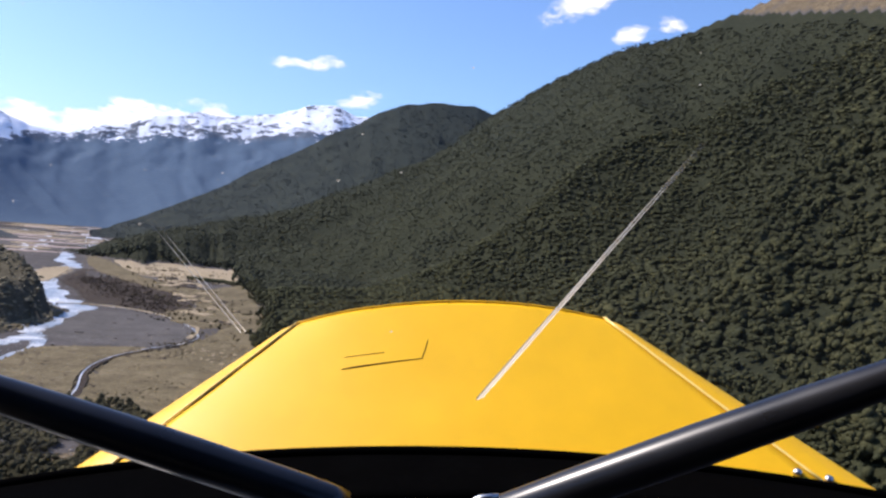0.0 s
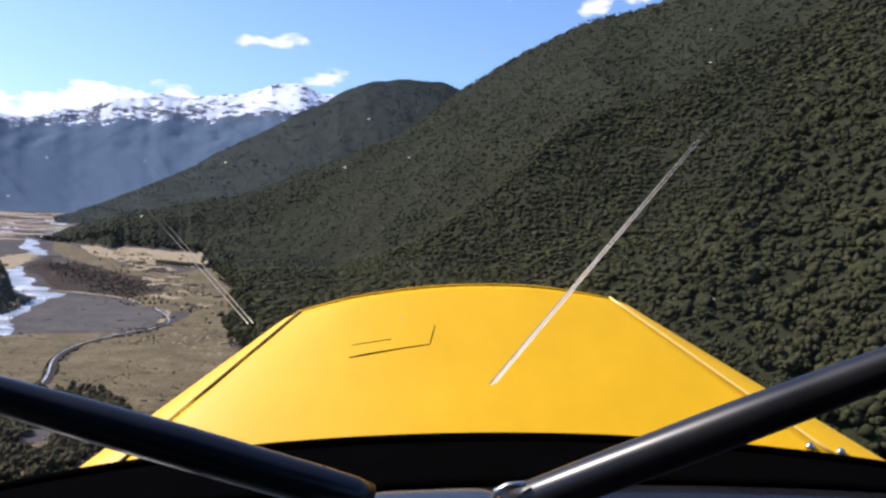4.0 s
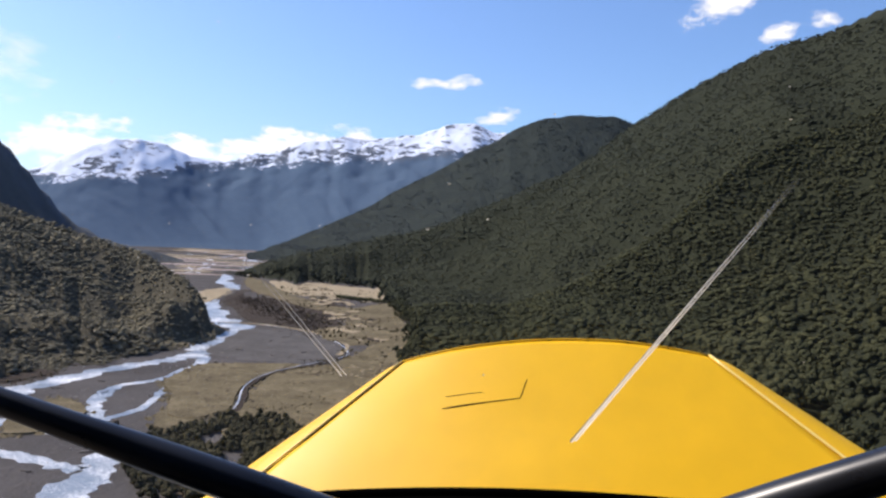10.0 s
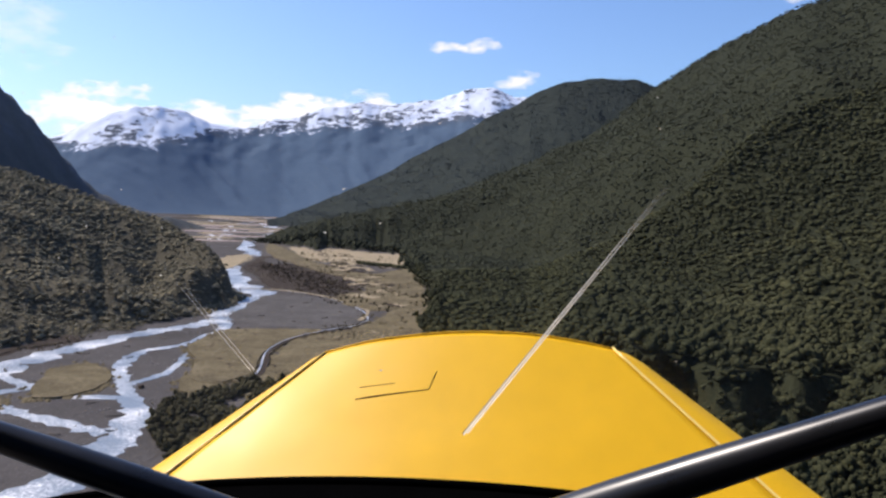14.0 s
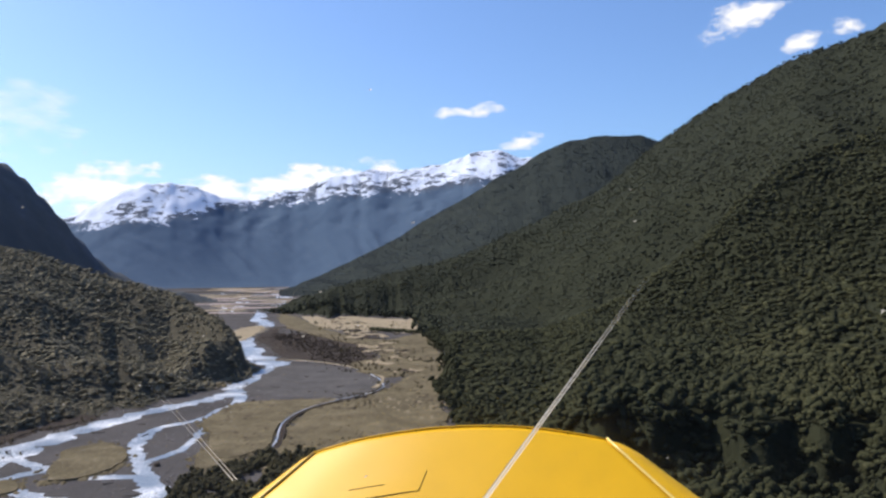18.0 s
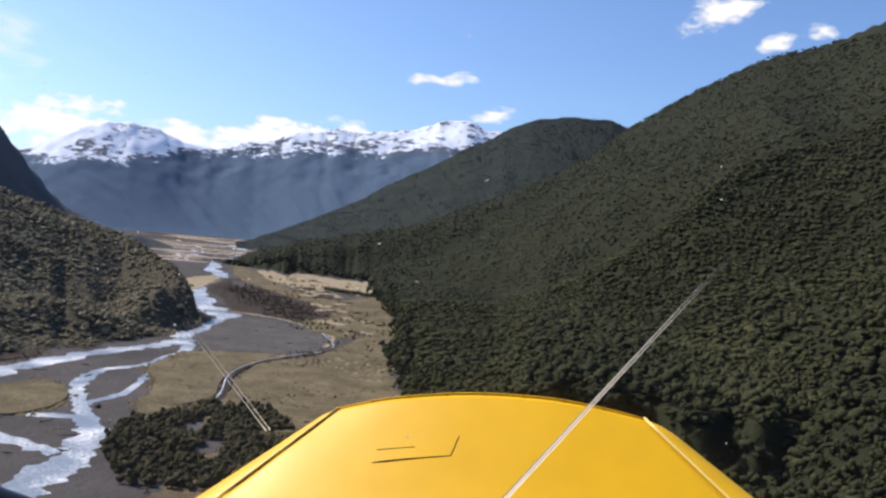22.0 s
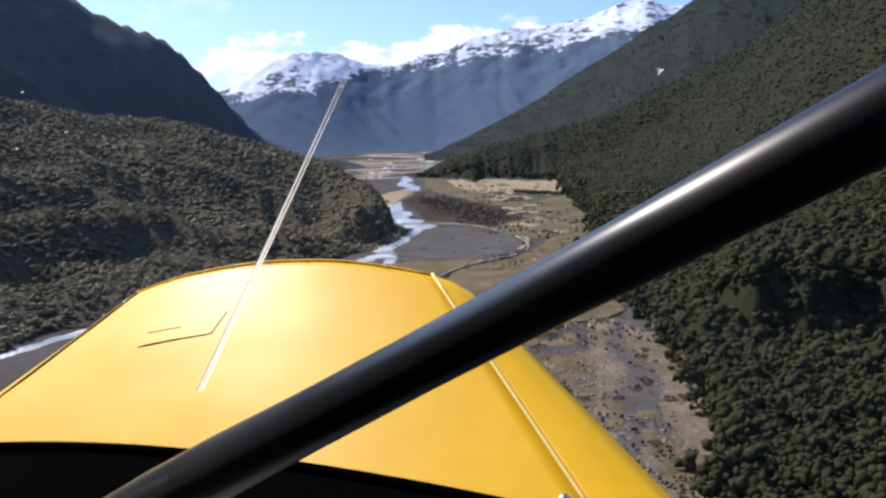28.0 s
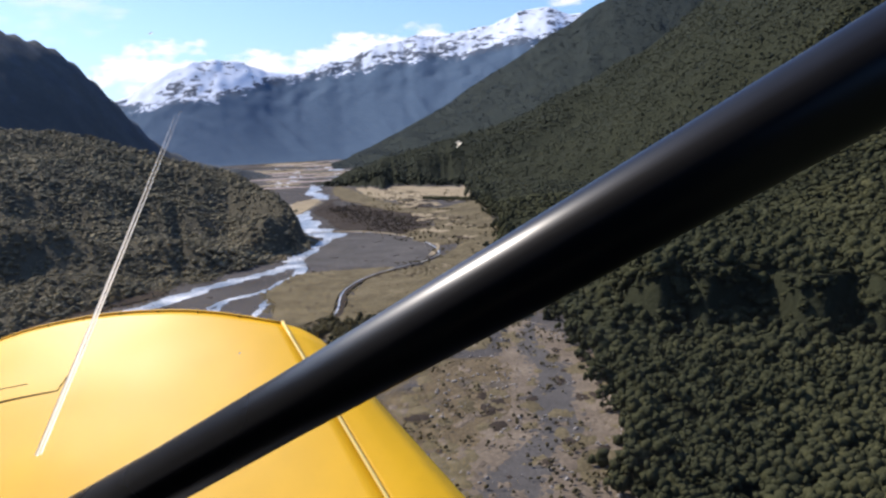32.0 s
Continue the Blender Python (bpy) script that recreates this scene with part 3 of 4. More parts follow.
def build_aeroplane():
    plane = new("aeroplane")
    plane.matrix_world = pose(0, 0, EYE, 7.27, -5.48, -14.99)
    part("cowling_top", sheet(top_panel, 40, 28, 0.004), YELLOW, plane, "glossy yellow painted engine cowling top")
    for side in (-1, 1):
        part("cowling_side", sheet(side_panel(side), 24, 16, 0.003), YELLOW, plane)
        pts = [crease(side, i / 12) + Vector((side * 0.002, 0, 0.0005)) for i in range(13)]
        part("hinge", tube(pts, [0.0017 if side < 0 else 0.0027] * 13, 10), YELLOW_EDGE, plane, "yellow piano hinge along the cowling")
        if side < 0:
            pts = [crease(side, i / 12) + Vector((0.006, 0, 0.0012)) for i in range(13)]
            part("hinge_gap", tube(pts, [0.0017] * 13, 8), GAP, plane, "dark gap beside the hinge")
    for dx in (-0.026, 0.024):
        c = crease(1, 0.05) + Vector((dx, 0, 0.004 if dx < 0 else -0.008))
        part("fastener", tube([c, c + Vector((0, -0.001, 0.006)), c + Vector((0, -0.002, 0.009))], [0.0085, 0.007, 0.0025], 14), STEEL, plane, "domed steel fastener at the hinge's end")
    # nose bowl closing the front
    def nose(u, v):
        k = 2 * u - 1
        p = top_panel(u, 1.0)
        return Vector((p.x * (1 - 0.35 * v), p.y + 0.004 + 0.17 * math.sin(v * 1.5), p.z - 0.006 - 0.34 * v * v - 0.05 * v))
    part("nose_bowl", sheet(nose, 30, 12, 0.003), YELLOW, plane)
    # dipstick flap and its slits
    def on_top(x, y, up=0.0):
        v = (y - REAR_Y) / (FRONT_Y - REAR_Y)
        w = crease(1, v).x
        p = top_panel((x / w + 1) / 2, v)
        return Vector((x, p.y, p.z + 0.0006 + up))
    part("flap_slit", tube([on_top(lerp(-0.193, -0.046, i / 8), 1.236 + 0.014 * i / 8, -0.0004) for i in range(9)], [0.0008, 0.0016, 0.0017, 0.0015, 0.0014, 0.0012, 0.0011, 0.001, 0.0008], 8), GAP, plane)
    part("flap_slit", tube([on_top(-0.046 + 0.009 * i / 6, lerp(1.25, 1.288, i / 6), -0.0004) for i in range(7)], [0.0008] * 7, 8), GAP, plane)
    part("flap_slit", tube([on_top(lerp(-0.19, -0.118, i / 6), 1.262 + 0.004 * i / 6, -0.0004) for i in range(7)], [0.0007] * 7, 8), GAP, plane)
    # seam along the front rim
    part("front_rim", tube([top_panel(i / 30, 1.0) + Vector((0, -0.002, 0.0)) for i in range(31)], [0.0018] * 31, 8), YELLOW, plane)
    for i in range(1, 8):
        c = top_panel(i / 8, 0.985) + Vector((0, 0, 0.001))
        part("rivet", tube([c, c + Vector((0, 0, 0.0018))], [0.0012, 0.0009], 8), GAP, plane)
    # black coaming between cowling and instrument panel
    def arch(x):
        return -0.285 - 0.13 * x * x - 0.025 * x
    def coaming(u, v):
        x = lerp(-0.98, 0.98, u)
        return Vector((x, lerp(1.05, 0.9, v), lerp(arch(x) - 0.004, -0.289 - 0.09 * x * x, v) + 0.003 * math.sin(v * math.pi)))
    part("coaming", sheet(coaming, 48, 8, 0.01), BLACK_MATT, plane, "black padded coaming above the panel")
    part("windscreen_seal", tube([(lerp(-0.98, 0.98, i / 60), 1.05, arch(lerp(-0.98, 0.98, i / 60))) for i in range(61)], [0.0075] * 61, 10), BLACK_MATT, plane, "black rubber windscreen seal")
    def dash(x, y):
        return Vector((x, y, -0.297 - 0.09 * x * x - 0.05 * (0.9 - y)))
    part("instrument_panel_top", sheet(lambda u, v: dash(lerp(-0.98, 0.98, u), lerp(0.903, 0.66, v)), 40, 8, 0.008), BLACK, plane, "glossy black instrument panel top")
    for x0, x1 in ((-0.72, -0.54), (-0.53, -0.365), (-0.355, -0.2)):
        part("panel_plate", sheet(lambda u, v: dash(lerp(x0, x1, u), lerp(0.885, 0.69, v)) + Vector((0, 0, 0.004)), 8, 6, 0.003), GREY_PANEL, plane, "dark blue-grey instrument plate")
        for sx, sy in ((x0 + 0.018, 0.855), (x1 - 0.018, 0.71)):
            c = dash(sx, sy) + Vector((0, 0, 0.004))
            part("screw", tube([c, c + Vector((0, 0, 0.002)), c + Vector((0, 0, 0.004))], [0.0055, 0.005, 0.0025], 12), STEEL, plane, "bright screw head")
    def centre(u, v):
        k, y = 2 * u - 1, lerp(0.852, 0.68, v)
        half = 0.095 + 0.2 * (0.852 - y) - 0.022 * max(0.0, 1 - v * 5) ** 2
        return Vector((-0.041 + half * k, y, -0.264 - 0.012 * k ** 8 - 0.012 * max(0.0, 1 - v * 6) ** 2))
    part("centre_panel", sheet(centre, 28, 16, 0.04), GREY_PANEL, plane, "glossy blue-grey centre panel")
    # V bracing tubes
    for side in (-1, 1):
        foot = Vector((side * 0.016, 0.8175, -0.3065))
        way = Vector((side * 0.5266, -0.1274, 0.2577))
        start = 0.19 if side < 0 else 0.11
        pts = [foot + way * k for k in (start, start + 0.04, 0.32, 0.6, 0.8, 1.0, 1.2, 1.4, 2.3)]
        part("brace_tube", tube(pts, [0.022, 0.025, 0.026, 0.026, 0.024, 0.02, 0.0172, 0.016, 0.0158], 32), BLACK, plane, "glossy black windscreen bracing tube")
        top = foot + way * (start + 0.05)
        part("brace_socket", tube([top, top + Vector((side * 0.004, 0.0, -0.03)), top + Vector((side * 0.02, -0.004, -0.15))], [0.024, 0.0255, 0.026], 20), BLACK_MATT, plane, "black socket at the bracing tube's foot")
    part("brace_clip", tube([(0.043, 0.79, -0.259), (0.048, 0.788, -0.25), (0.062, 0.786, -0.242), (0.086, 0.785, -0.238)], [0.003, 0.0048, 0.0052, 0.0035], 12), STEEL, plane, "bright steel clip at the tube's foot")
    part("brace_clip", tube([(0.056, 0.785, -0.262), (0.07, 0.765, -0.268), (0.079, 0.74, -0.285), (0.083, 0.73, -0.33)], [0.0025, 0.003, 0.003, 0.003], 10), STEEL, plane, "bright steel strip")
    # unseen roof and rear wall, added only to shade the cockpit
    part("shade_roof", sheet(lambda u, v: Vector((lerp(-1.1, 1.5, u), lerp(-0.9, 0.5, v), 0.86 + 0.05 * math.sin(u * math.pi))), 10, 6, 0.02), BLACK_MATT, plane, "unseen dark roof added to shade the cockpit")
    part("shade_wall", sheet(lambda u, v: Vector((lerp(-1.1, 1.5, u), -0.9, lerp(-0.8, 0.86, v))), 6, 6, 0.02), BLACK_MATT, plane)
    part("cabin_floor", sheet(lambda u, v: Vector((lerp(-0.75, 1.35, u), lerp(-0.9, 0.95, v), -0.95)), 6, 6, 0.02), BLACK_MATT, plane)
    for x in (-0.75, 1.35):
        part("cabin_side", sheet(lambda u, v: Vector((x + 0.0 * u, lerp(-0.9, 0.8, u), lerp(-0.95, -0.45, v))), 6, 4), BLACK_MATT, plane, "dark cabin side below the window line")
    part("firewall", sheet(lambda u, v: Vector((lerp(-0.75, 1.35, u), 0.955, lerp(-0.95, -0.42, v))), 6, 4), BLACK_MATT, plane)
    # windscreen with long streaks added as sun glints, placed to fit the camera's view
    def screen(x, z):
        high = max(0.0, z - 0.3) / 0.56
        return Vector((x, 1.1 - 0.3 * max(0.0, -0.23 - z) - 0.6 * high ** 1.6 - 0.05 * x * x, z))
    pane = part("windscreen", sheet(lambda u, v: screen(lerp(-1.7, 1.9, u), lerp(-0.3, 0.86, v)), 24, 26), GLASS, plane, "dusty clear acrylic windscreen with glint streaks")
    pane.visible_shadow = False
    for x0, z0, x1, z1, w in ((0.056, -0.215, 0.412, 0.195, 0.0024), (0.063, -0.213, 0.42, 0.198, 0.0019), (-0.33, -0.095, -0.475, 0.105, 0.0009), (-0.322, -0.094, -0.466, 0.106, 0.0008)):
        pts = [screen(lerp(x0, x1, i / 12), lerp(z0, z1, i / 12)) - Vector((0, 0.003, 0)) for i in range(13)]
        line = part("glint_streak", tube(pts, [w * (1.1 - i / 13.5) for i in range(13)], 6), STREAK, pane, "bright streak standing in for a sun glint on the acrylic")
        line.visible_shadow = False
    # dried insects and grit stuck to the pane
    grit = random.Random(12)
    for i in range(22):
        p = screen(grit.uniform(-0.7, 0.9), grit.uniform(-0.12, 0.55)) - Vector((0, 0.003, 0))
        long = grit.uniform(0.0012, 0.0035)
        fleck = part("grit", tube([p, p + Vector((long, 0, long * grit.uniform(-0.6, 0.6))), p + Vector((long * 1.7, 0, long * 0.3))], [0.0006, 0.0011, 0.0004], 6), FLECK, pane)
        fleck.visible_shadow = False
    for a in (0.4, 1.5, 2.3, 4.0):
        p = screen(0.73, 0.12) - Vector((0, 0.003, 0))
        fleck = part("insect_splat", tube([p, p + Vector((math.cos(a) * 0.002, 0, math.sin(a) * 0.002)), p + Vector((math.cos(a) * 0.0042, 0, math.sin(a) * 0.0042))], [0.001, 0.0008, 0.0003], 6), FLECK, pane, "dried pale insect splat")
        fleck.visible_shadow = False
    return tagged(plane, "yellow light aircraft nose seen from its cockpit, flying", "aeroplane")


build_aeroplane()


# ---- river, banks and grass flats ----
def smooth_line(points, closed=False, steps=8):
    """A Catmull-Rom line through points."""
    p = [np.array(q, float) for q in points]
    n = len(p)
    out = []
    for i in range(n if closed else n - 1):
        a, b, c, d = (p[(i - 1) % n], p[i], p[(i + 1) % n], p[(i + 2) % n]) if closed else (p[max(i - 1, 0)], p[i], p[i + 1], p[min(i + 2, n - 1)])
        for k in range(steps):
            t = k / steps
            out.append(0.5 * (2 * b + (c - a) * t + (2 * a - 5 * b + 4 * c - d) * t * t + (3 * b - a - 3 * c + d) * t ** 3))
    if not closed:
        out.append(p[-1])
    return np.array(out)


def channel(name, points, widths, label, seed, mat=WATER, level=None, kind="structure", category="river"):
    """A ribbon of water, or of other ground, with uneven banks."""
    line = smooth_line(points, steps=14)
    w = np.interp(np.linspace(0, 1, len(line)), np.linspace(0, 1, len(widths)), widths)
    tang = np.gradient(line, axis=0)
    tang /= np.maximum(np.linalg.norm(tang, axis=1, keepdims=True), 1e-6)
    nrm = np.stack([-tang[:, 1], tang[:, 0]], 1)
    s = np.arange(len(line)) * 0.55
    left = line + nrm * (w * (0.5 + 0.45 * fbm(s + seed * 9, s * 0 + seed, 3)))[:, None]
    right = line - nrm * (w * (0.5 + 0.45 * fbm(s + seed * 5, s * 0 + seed + 40, 3)))[:, None]
    n = len(line)
    v = np.zeros((n * 3, 3))
    v[0::3, :2], v[1::3, :2], v[2::3, :2] = left, (left + right) / 2, right
    v[:, 2] = 0.14 + 0.01 * seed % 0.05 if level is None else level
    i = np.arange(n - 1) * 3
    f = np.concatenate([np.stack([i, i + 1, i + 4, i + 3], 1), np.stack([i + 1, i + 2, i + 5, i + 4], 1)])[:, ::-1]
    ob = mesh_object(name, v, f, mat)
    return tagged(ob, label, category, kind=kind)


channel("river", [(-900, 4250), (-700, 3700), (-580, 3159), (-470, 2500), (-425, 2050), (-385, 1760), (-330, 1590), (-345, 1430), (-284, 1211), (-228, 1040), (-183, 953), (-190, 859), (-187, 770)], [26, 26, 24, 28, 34, 36, 30], "pale braided mountain river with white riffles", 1)
channel("river_channel", [(-187, 775), (-205, 725), (-229, 683), (-252, 625), (-266, 560), (-262, 477), (-240, 400), (-205, 330), (-180, 250)], [18, 17, 20, 24, 22], "shallow river channel along the forested bank", 2)
channel("river_channel", [(-182, 760), (-174, 715), (-183, 640), (-205, 604), (-200, 551), (-184, 512), (-170, 480), (-150, 440), (-143, 400), (-146, 350), (-152, 280), (-150, 220)], [11, 8, 10, 9, 16, 22, 20], "bright looping river channel between gravel bars", 3)
channel("river_channel", [(-172, 625), (-168, 575), (-166, 535), (-178, 505)], [7, 5, 7], "narrow river channel between gravel bars", 4)
channel("river_channel", [(-264, 520), (-235, 492), (-200, 470), (-168, 470)], [10, 8, 9], "narrow river channel between gravel bars", 5)
channel("river_channel", [(-262, 470), (-225, 440), (-190, 420), (-152, 400)], [9, 11, 10], "shallow river channel crossing the gravel", 8)
channel("river_channel", [(-335, 380), (-318, 445), (-292, 520), (-268, 560)], [14, 11, 12], "bright river channel under the forested bank", 10)
channel("river_channel", [(-195, 255), (-228, 318), (-250, 379), (-249, 424), (-240, 470), (-212, 500)], [16, 13, 11, 7], "bright shallow river channel over gravel", 11)
CREEK = [(-190, 1020), (-125, 975), (-75, 890), (-54, 800), (-72, 742), (-105, 683), (-116, 620), (-108, 540), (-118, 480), (-135, 420)]
channel("creek", CREEK[:5], [1.6, 1.2, 1.8, 1.2], "shallow trickle round the end of the gravel bar", 9, level=0.36)
channel("creek", CREEK[4:], [1.2, 0.9, 1.4, 1.6], "narrow creek with dark banks through dry grass", 6, level=1.62)


def grass_material(name, a, b, c):
    m, n, l, s = material(name)
    s.inputs["Roughness"].default_value = 0.95
    s.inputs["Specular IOR Level"].default_value = 0.1
    wide, fine = noise_node(n, l, 0.05, 6, 0.68), noise_node(n, l, 0.5, 7, 0.75)
    wide = mixed(n, l, 0.4, wide, noise_node(n, l, 0.016, 4, 0.6))
    l.new(ramp(n, l, mixed(n, l, 0.5, wide, fine), [(0.36, a), (0.5, b), (0.66, c)]), s.inputs["Base Color"])
    bump(n, l, fine, s, 0.8, 0.5)
    return m


GRASS = grass_material("dry_grass", (0.046, 0.037, 0.021), (0.135, 0.109, 0.061), (0.265, 0.213, 0.13))
STRAW = grass_material("straw", (0.19, 0.15, 0.095), (0.32, 0.258, 0.165), (0.42, 0.345, 0.235))
PALE = grass_material("pale_shingle", (0.22, 0.175, 0.155), (0.36, 0.29, 0.255), (0.5, 0.42, 0.37))
HEATH = grass_material("heath", (0.024, 0.018, 0.014), (0.043, 0.032, 0.024), (0.085, 0.066, 0.044))
GRAVEL = grass_material("river_gravel", (0.056, 0.052, 0.049), (0.092, 0.085, 0.079), (0.145, 0.133, 0.122))

RUBBLE = grass_material("creek_rubble", (0.085, 0.066, 0.049), (0.16, 0.127, 0.094), (0.32, 0.26, 0.19))


def fringe(line, mat, height, seed):
    """Low tufts that break up the bank of a flat."""
    rs = np.random.RandomState(seed + 500)
    gap = np.linalg.norm(np.roll(line, -1, 0) - line, axis=1).sum()
    size = 0.9 + float(line[:, 1].mean()) / 700
    n = int(min(420, gap / size / 0.9))
    at = line[rs.randint(0, len(line), n)] + rs.normal(0, 1, (n, 2)) * size * np.array([1.6, 2.4])
    r = size * rs.uniform(0.35, 1.5, n)
    ang = np.arange(8) / 8 * 2 * np.pi
    rad = r[:, None] * rs.uniform(0.6, 1.25, (n, 8))
    ring = np.stack([at[:, 0:1] + rad * np.cos(ang), at[:, 1:2] + rad * np.sin(ang) * 1.3, np.full((n, 8), 0.02)], -1)
    top = np.concatenate([at, np.full((n, 1), height + 0.12)], 1)[:, None] + rs.uniform(-0.05, 0.1, (n, 1, 1)) * np.array([0, 0, 1.0])
    v = np.concatenate([ring, top], 1).reshape(-1, 3)
    i = np.arange(n)[:, None] * 9
    k = np.arange(8)
    f = np.stack([i + k, i + (k + 1) % 8, np.broadcast_to(i + 8, (n, 8))], -1).reshape(-1, 3)
    tagged(mesh_object("grass_tufts" if mat is not GRAVEL else "gravel_patches", v, f, mat), "uneven tufts along the edge of a flat" if mat is not GRAVEL else "loose gravel along the edge of a bar", "grass" if mat is not GRAVEL else "gravel", kind="stuff")


def flat(name, points, mat, label, height, seed, jag=6.0):
    """A low flat with an uneven bank."""
    line = smooth_line(points, True, 18)
    c = line.mean(0)
    if mat is GRASS:
        height *= 2.2
    px, py = line[:, 0].copy(), line[:, 1].copy()
    unit = 16.0 + jag * 3.0
    line[:, 0] += 0.2 * unit * fbm(px / unit + seed, py / unit, 4, 0.5)
    line[:, 1] += 0.32 * unit * fbm(px / unit, py / unit + seed * 3, 4, 0.5)
    bm = bmesh.new()
    top = [bm.verts.new((x, y, height)) for x, y in line]
    low = [bm.verts.new((c[0] + (x - c[0]) * 1.012, c[1] + (y - c[1]) * 1.012, -0.2)) for x, y in line]
    bm.faces.new(top)
    for i in range(len(top)):
        j = (i + 1) % len(top)
        bm.faces.new((top[i], low[i], low[j], top[j]))
    me = bpy.data.meshes.new(name)
    bmesh.ops.recalc_face_normals(bm, faces=bm.faces[:])
    bm.to_mesh(me)
    bm.free()
    me.materials.append(mat)
    fringe(line, mat, height, seed)
    return tagged(new(name, me), label, "grass" if mat is not GRAVEL else "gravel", kind="stuff")


flat("grass_flat", [(-176, 640), (-166, 705), (-90, 722), (-116, 640), (-112, 545), (-124, 515), (-146, 520), (-158, 580)], GRASS, "dry grass flat between river channels", 0.7, 1)
flat("grass_island", [(-216, 460), (-240, 520), (-228, 552), (-208, 548), (-192, 512), (-196, 470)], GRASS, "dry grass island in the gravel", 0.6, 2)
flat("grass_island", [(-137, 470), (-150, 520), (-140, 548), (-124, 520), (-122, 470)], GRASS, "dry grass island beside the river", 0.55, 3)
flat("grass_island", [(-238, 425), (-252, 450), (-236, 462), (-222, 445)], GRASS, "small grass island in the gravel", 0.5, 12)
flat("grass_flat", [(-66, 730), (-45, 790), (0, 1000), (2, 768), (4, 621), (20, 520), (-40, 470), (-98, 480), (-104, 560), (-108, 600), (-98, 672)], GRASS, "dry grass flat along the forest edge", 0.65, 4)
flat("straw_meadow", [(-300, 1850), (-236, 1860), (-120, 1740), (-38, 1690), (-26, 1400), (-80, 1420), (-126, 1460), (-187, 1480), (-240, 1600)], STRAW, "pale straw meadow against the forest", 0.5, 5, 8)
flat("grass_flat", [(-360, 1900), (-297, 1754), (-190, 1440), (-90, 1270), (-20, 1380), (-2, 1100), (4, 960), (-52, 870), (-100, 960), (-80, 1101), (-200, 1352), (-300, 1600)], GRASS, "olive grass flat beside the scrub", 0.4, 6, 8)
flat("scrub_flat", [(-290, 1540), (-270, 1400), (-190, 1370), (-95, 1120), (-72, 935), (-125, 990), (-196, 1060), (-232, 1173), (-290, 1330)], HEATH, "dark brown scrub flat beside the river", 0.55, 7, 6)
flat("grass_island", [(-345, 1560), (-318, 1500), (-300, 1290), (-318, 1300), (-355, 1420)], STRAW, "pale grass bank at the river bend", 0.6, 8)
flat("grass_bank", [(-246, 926), (-236, 985), (-212, 945), (-205, 880), (-215, 800), (-230, 850)], GRASS, "grassy bank at the foot of the spur", 1.2, 9)
flat("grass_bank", [(-420, 640), (-300, 668), (-272, 640), (-290, 590), (-300, 520), (-330, 470), (-420, 480)], HEATH, "brown grassy bank below the forest", 0.9, 10, 8)
flat("gravel_bar", [(-180, 775), (-186, 880), (-178, 960), (-110, 940), (-66, 850), (-62, 775), (-100, 738)], GRAVEL, "grey gravel bar in the river bend", 0.3, 11)
far_spots = random.Random(3)
for k in range(46):
    fy = 1960 + 2050 * (k / 45) ** 0.9
    fx = float(np.interp(fy, [1980, 2600, 3300, 4050], [-450, -600, -720, -900])) + far_spots.uniform(-1, 1) * fy * 0.06
    fw, fh = far_spots.uniform(0.015, 0.06) * fy, far_spots.uniform(0.007, 0.02) * fy
    mat, label = ((PALE, "pale pinkish shingle strip on the far valley floor"), (HEATH, "dark scrubby strip on the far valley floor"), (STRAW, "pale straw strip on the far valley floor"), (GRAVEL, "grey gravel strip on the far valley floor"))[k % 4]
    lean = far_spots.uniform(-0.5, 0.5) * fh
    flat("far_flat", [(fx - fw, fy - lean), (fx - fw * 0.4, fy + fh), (fx + fw * 0.5, fy + fh * 0.8), (fx + fw, fy + lean), (fx + fw * 0.4, fy - fh * 0.8), (fx - fw * 0.5, fy - fh)], mat, label, 0.4 + 0.01 * k, 20 + k, 12)
for k in range(6):
    pts = []
    for i in range(7):
        fy = 2000 + i * 300
        pts.append((float(np.interp(fy, [1980, 2600, 3300, 4050], [-440, -590, -710, -890])) + (k - 2.5) * fy * 0.016 + far_spots.uniform(-1, 1) * fy * 0.03, fy))
    channel("river_braid", pts, [5, 11, 6, 13, 8, 12], "thin braid of the river across the far flats", 30 + k)
channel("creek_bank", [(x + 2.0, y) for x, y in CREEK[3:]], [2, 3, 5, 5, 4], "dark brown turf bank along the creek", 45, HEATH, 1.56, "stuff", "bank")
channel("pale_bank", [(-226, 1020), (-172, 1012), (-125, 978), (-80, 915), (-58, 850), (-62, 790)], [3, 8, 5, 9, 4, 6], "pale grass edge between scrub flat and gravel bar", 46, STRAW, 0.66, "stuff", "bank")

flat("rubble_fan", [(10, 520), (4, 430), (10, 380), (-6, 320), (-20, 270), (-40, 215), (0, 200), (34, 240), (44, 290), (52, 345), (44, 400), (34, 460)], RUBBLE, "warm stony rubble of the side creek's fan", 0.06, 31, 5)
flat("creek_bed", [(20, 500), (12, 440), (20, 400), (12, 360), (18, 325), (2, 296), (-6, 262), (-22, 225), (-8, 220), (8, 252), (16, 285), (32, 318), (30, 356), (34, 395), (26, 440)], GRAVEL, "grey stony bed of the side creek", 0.1, 32, 3)


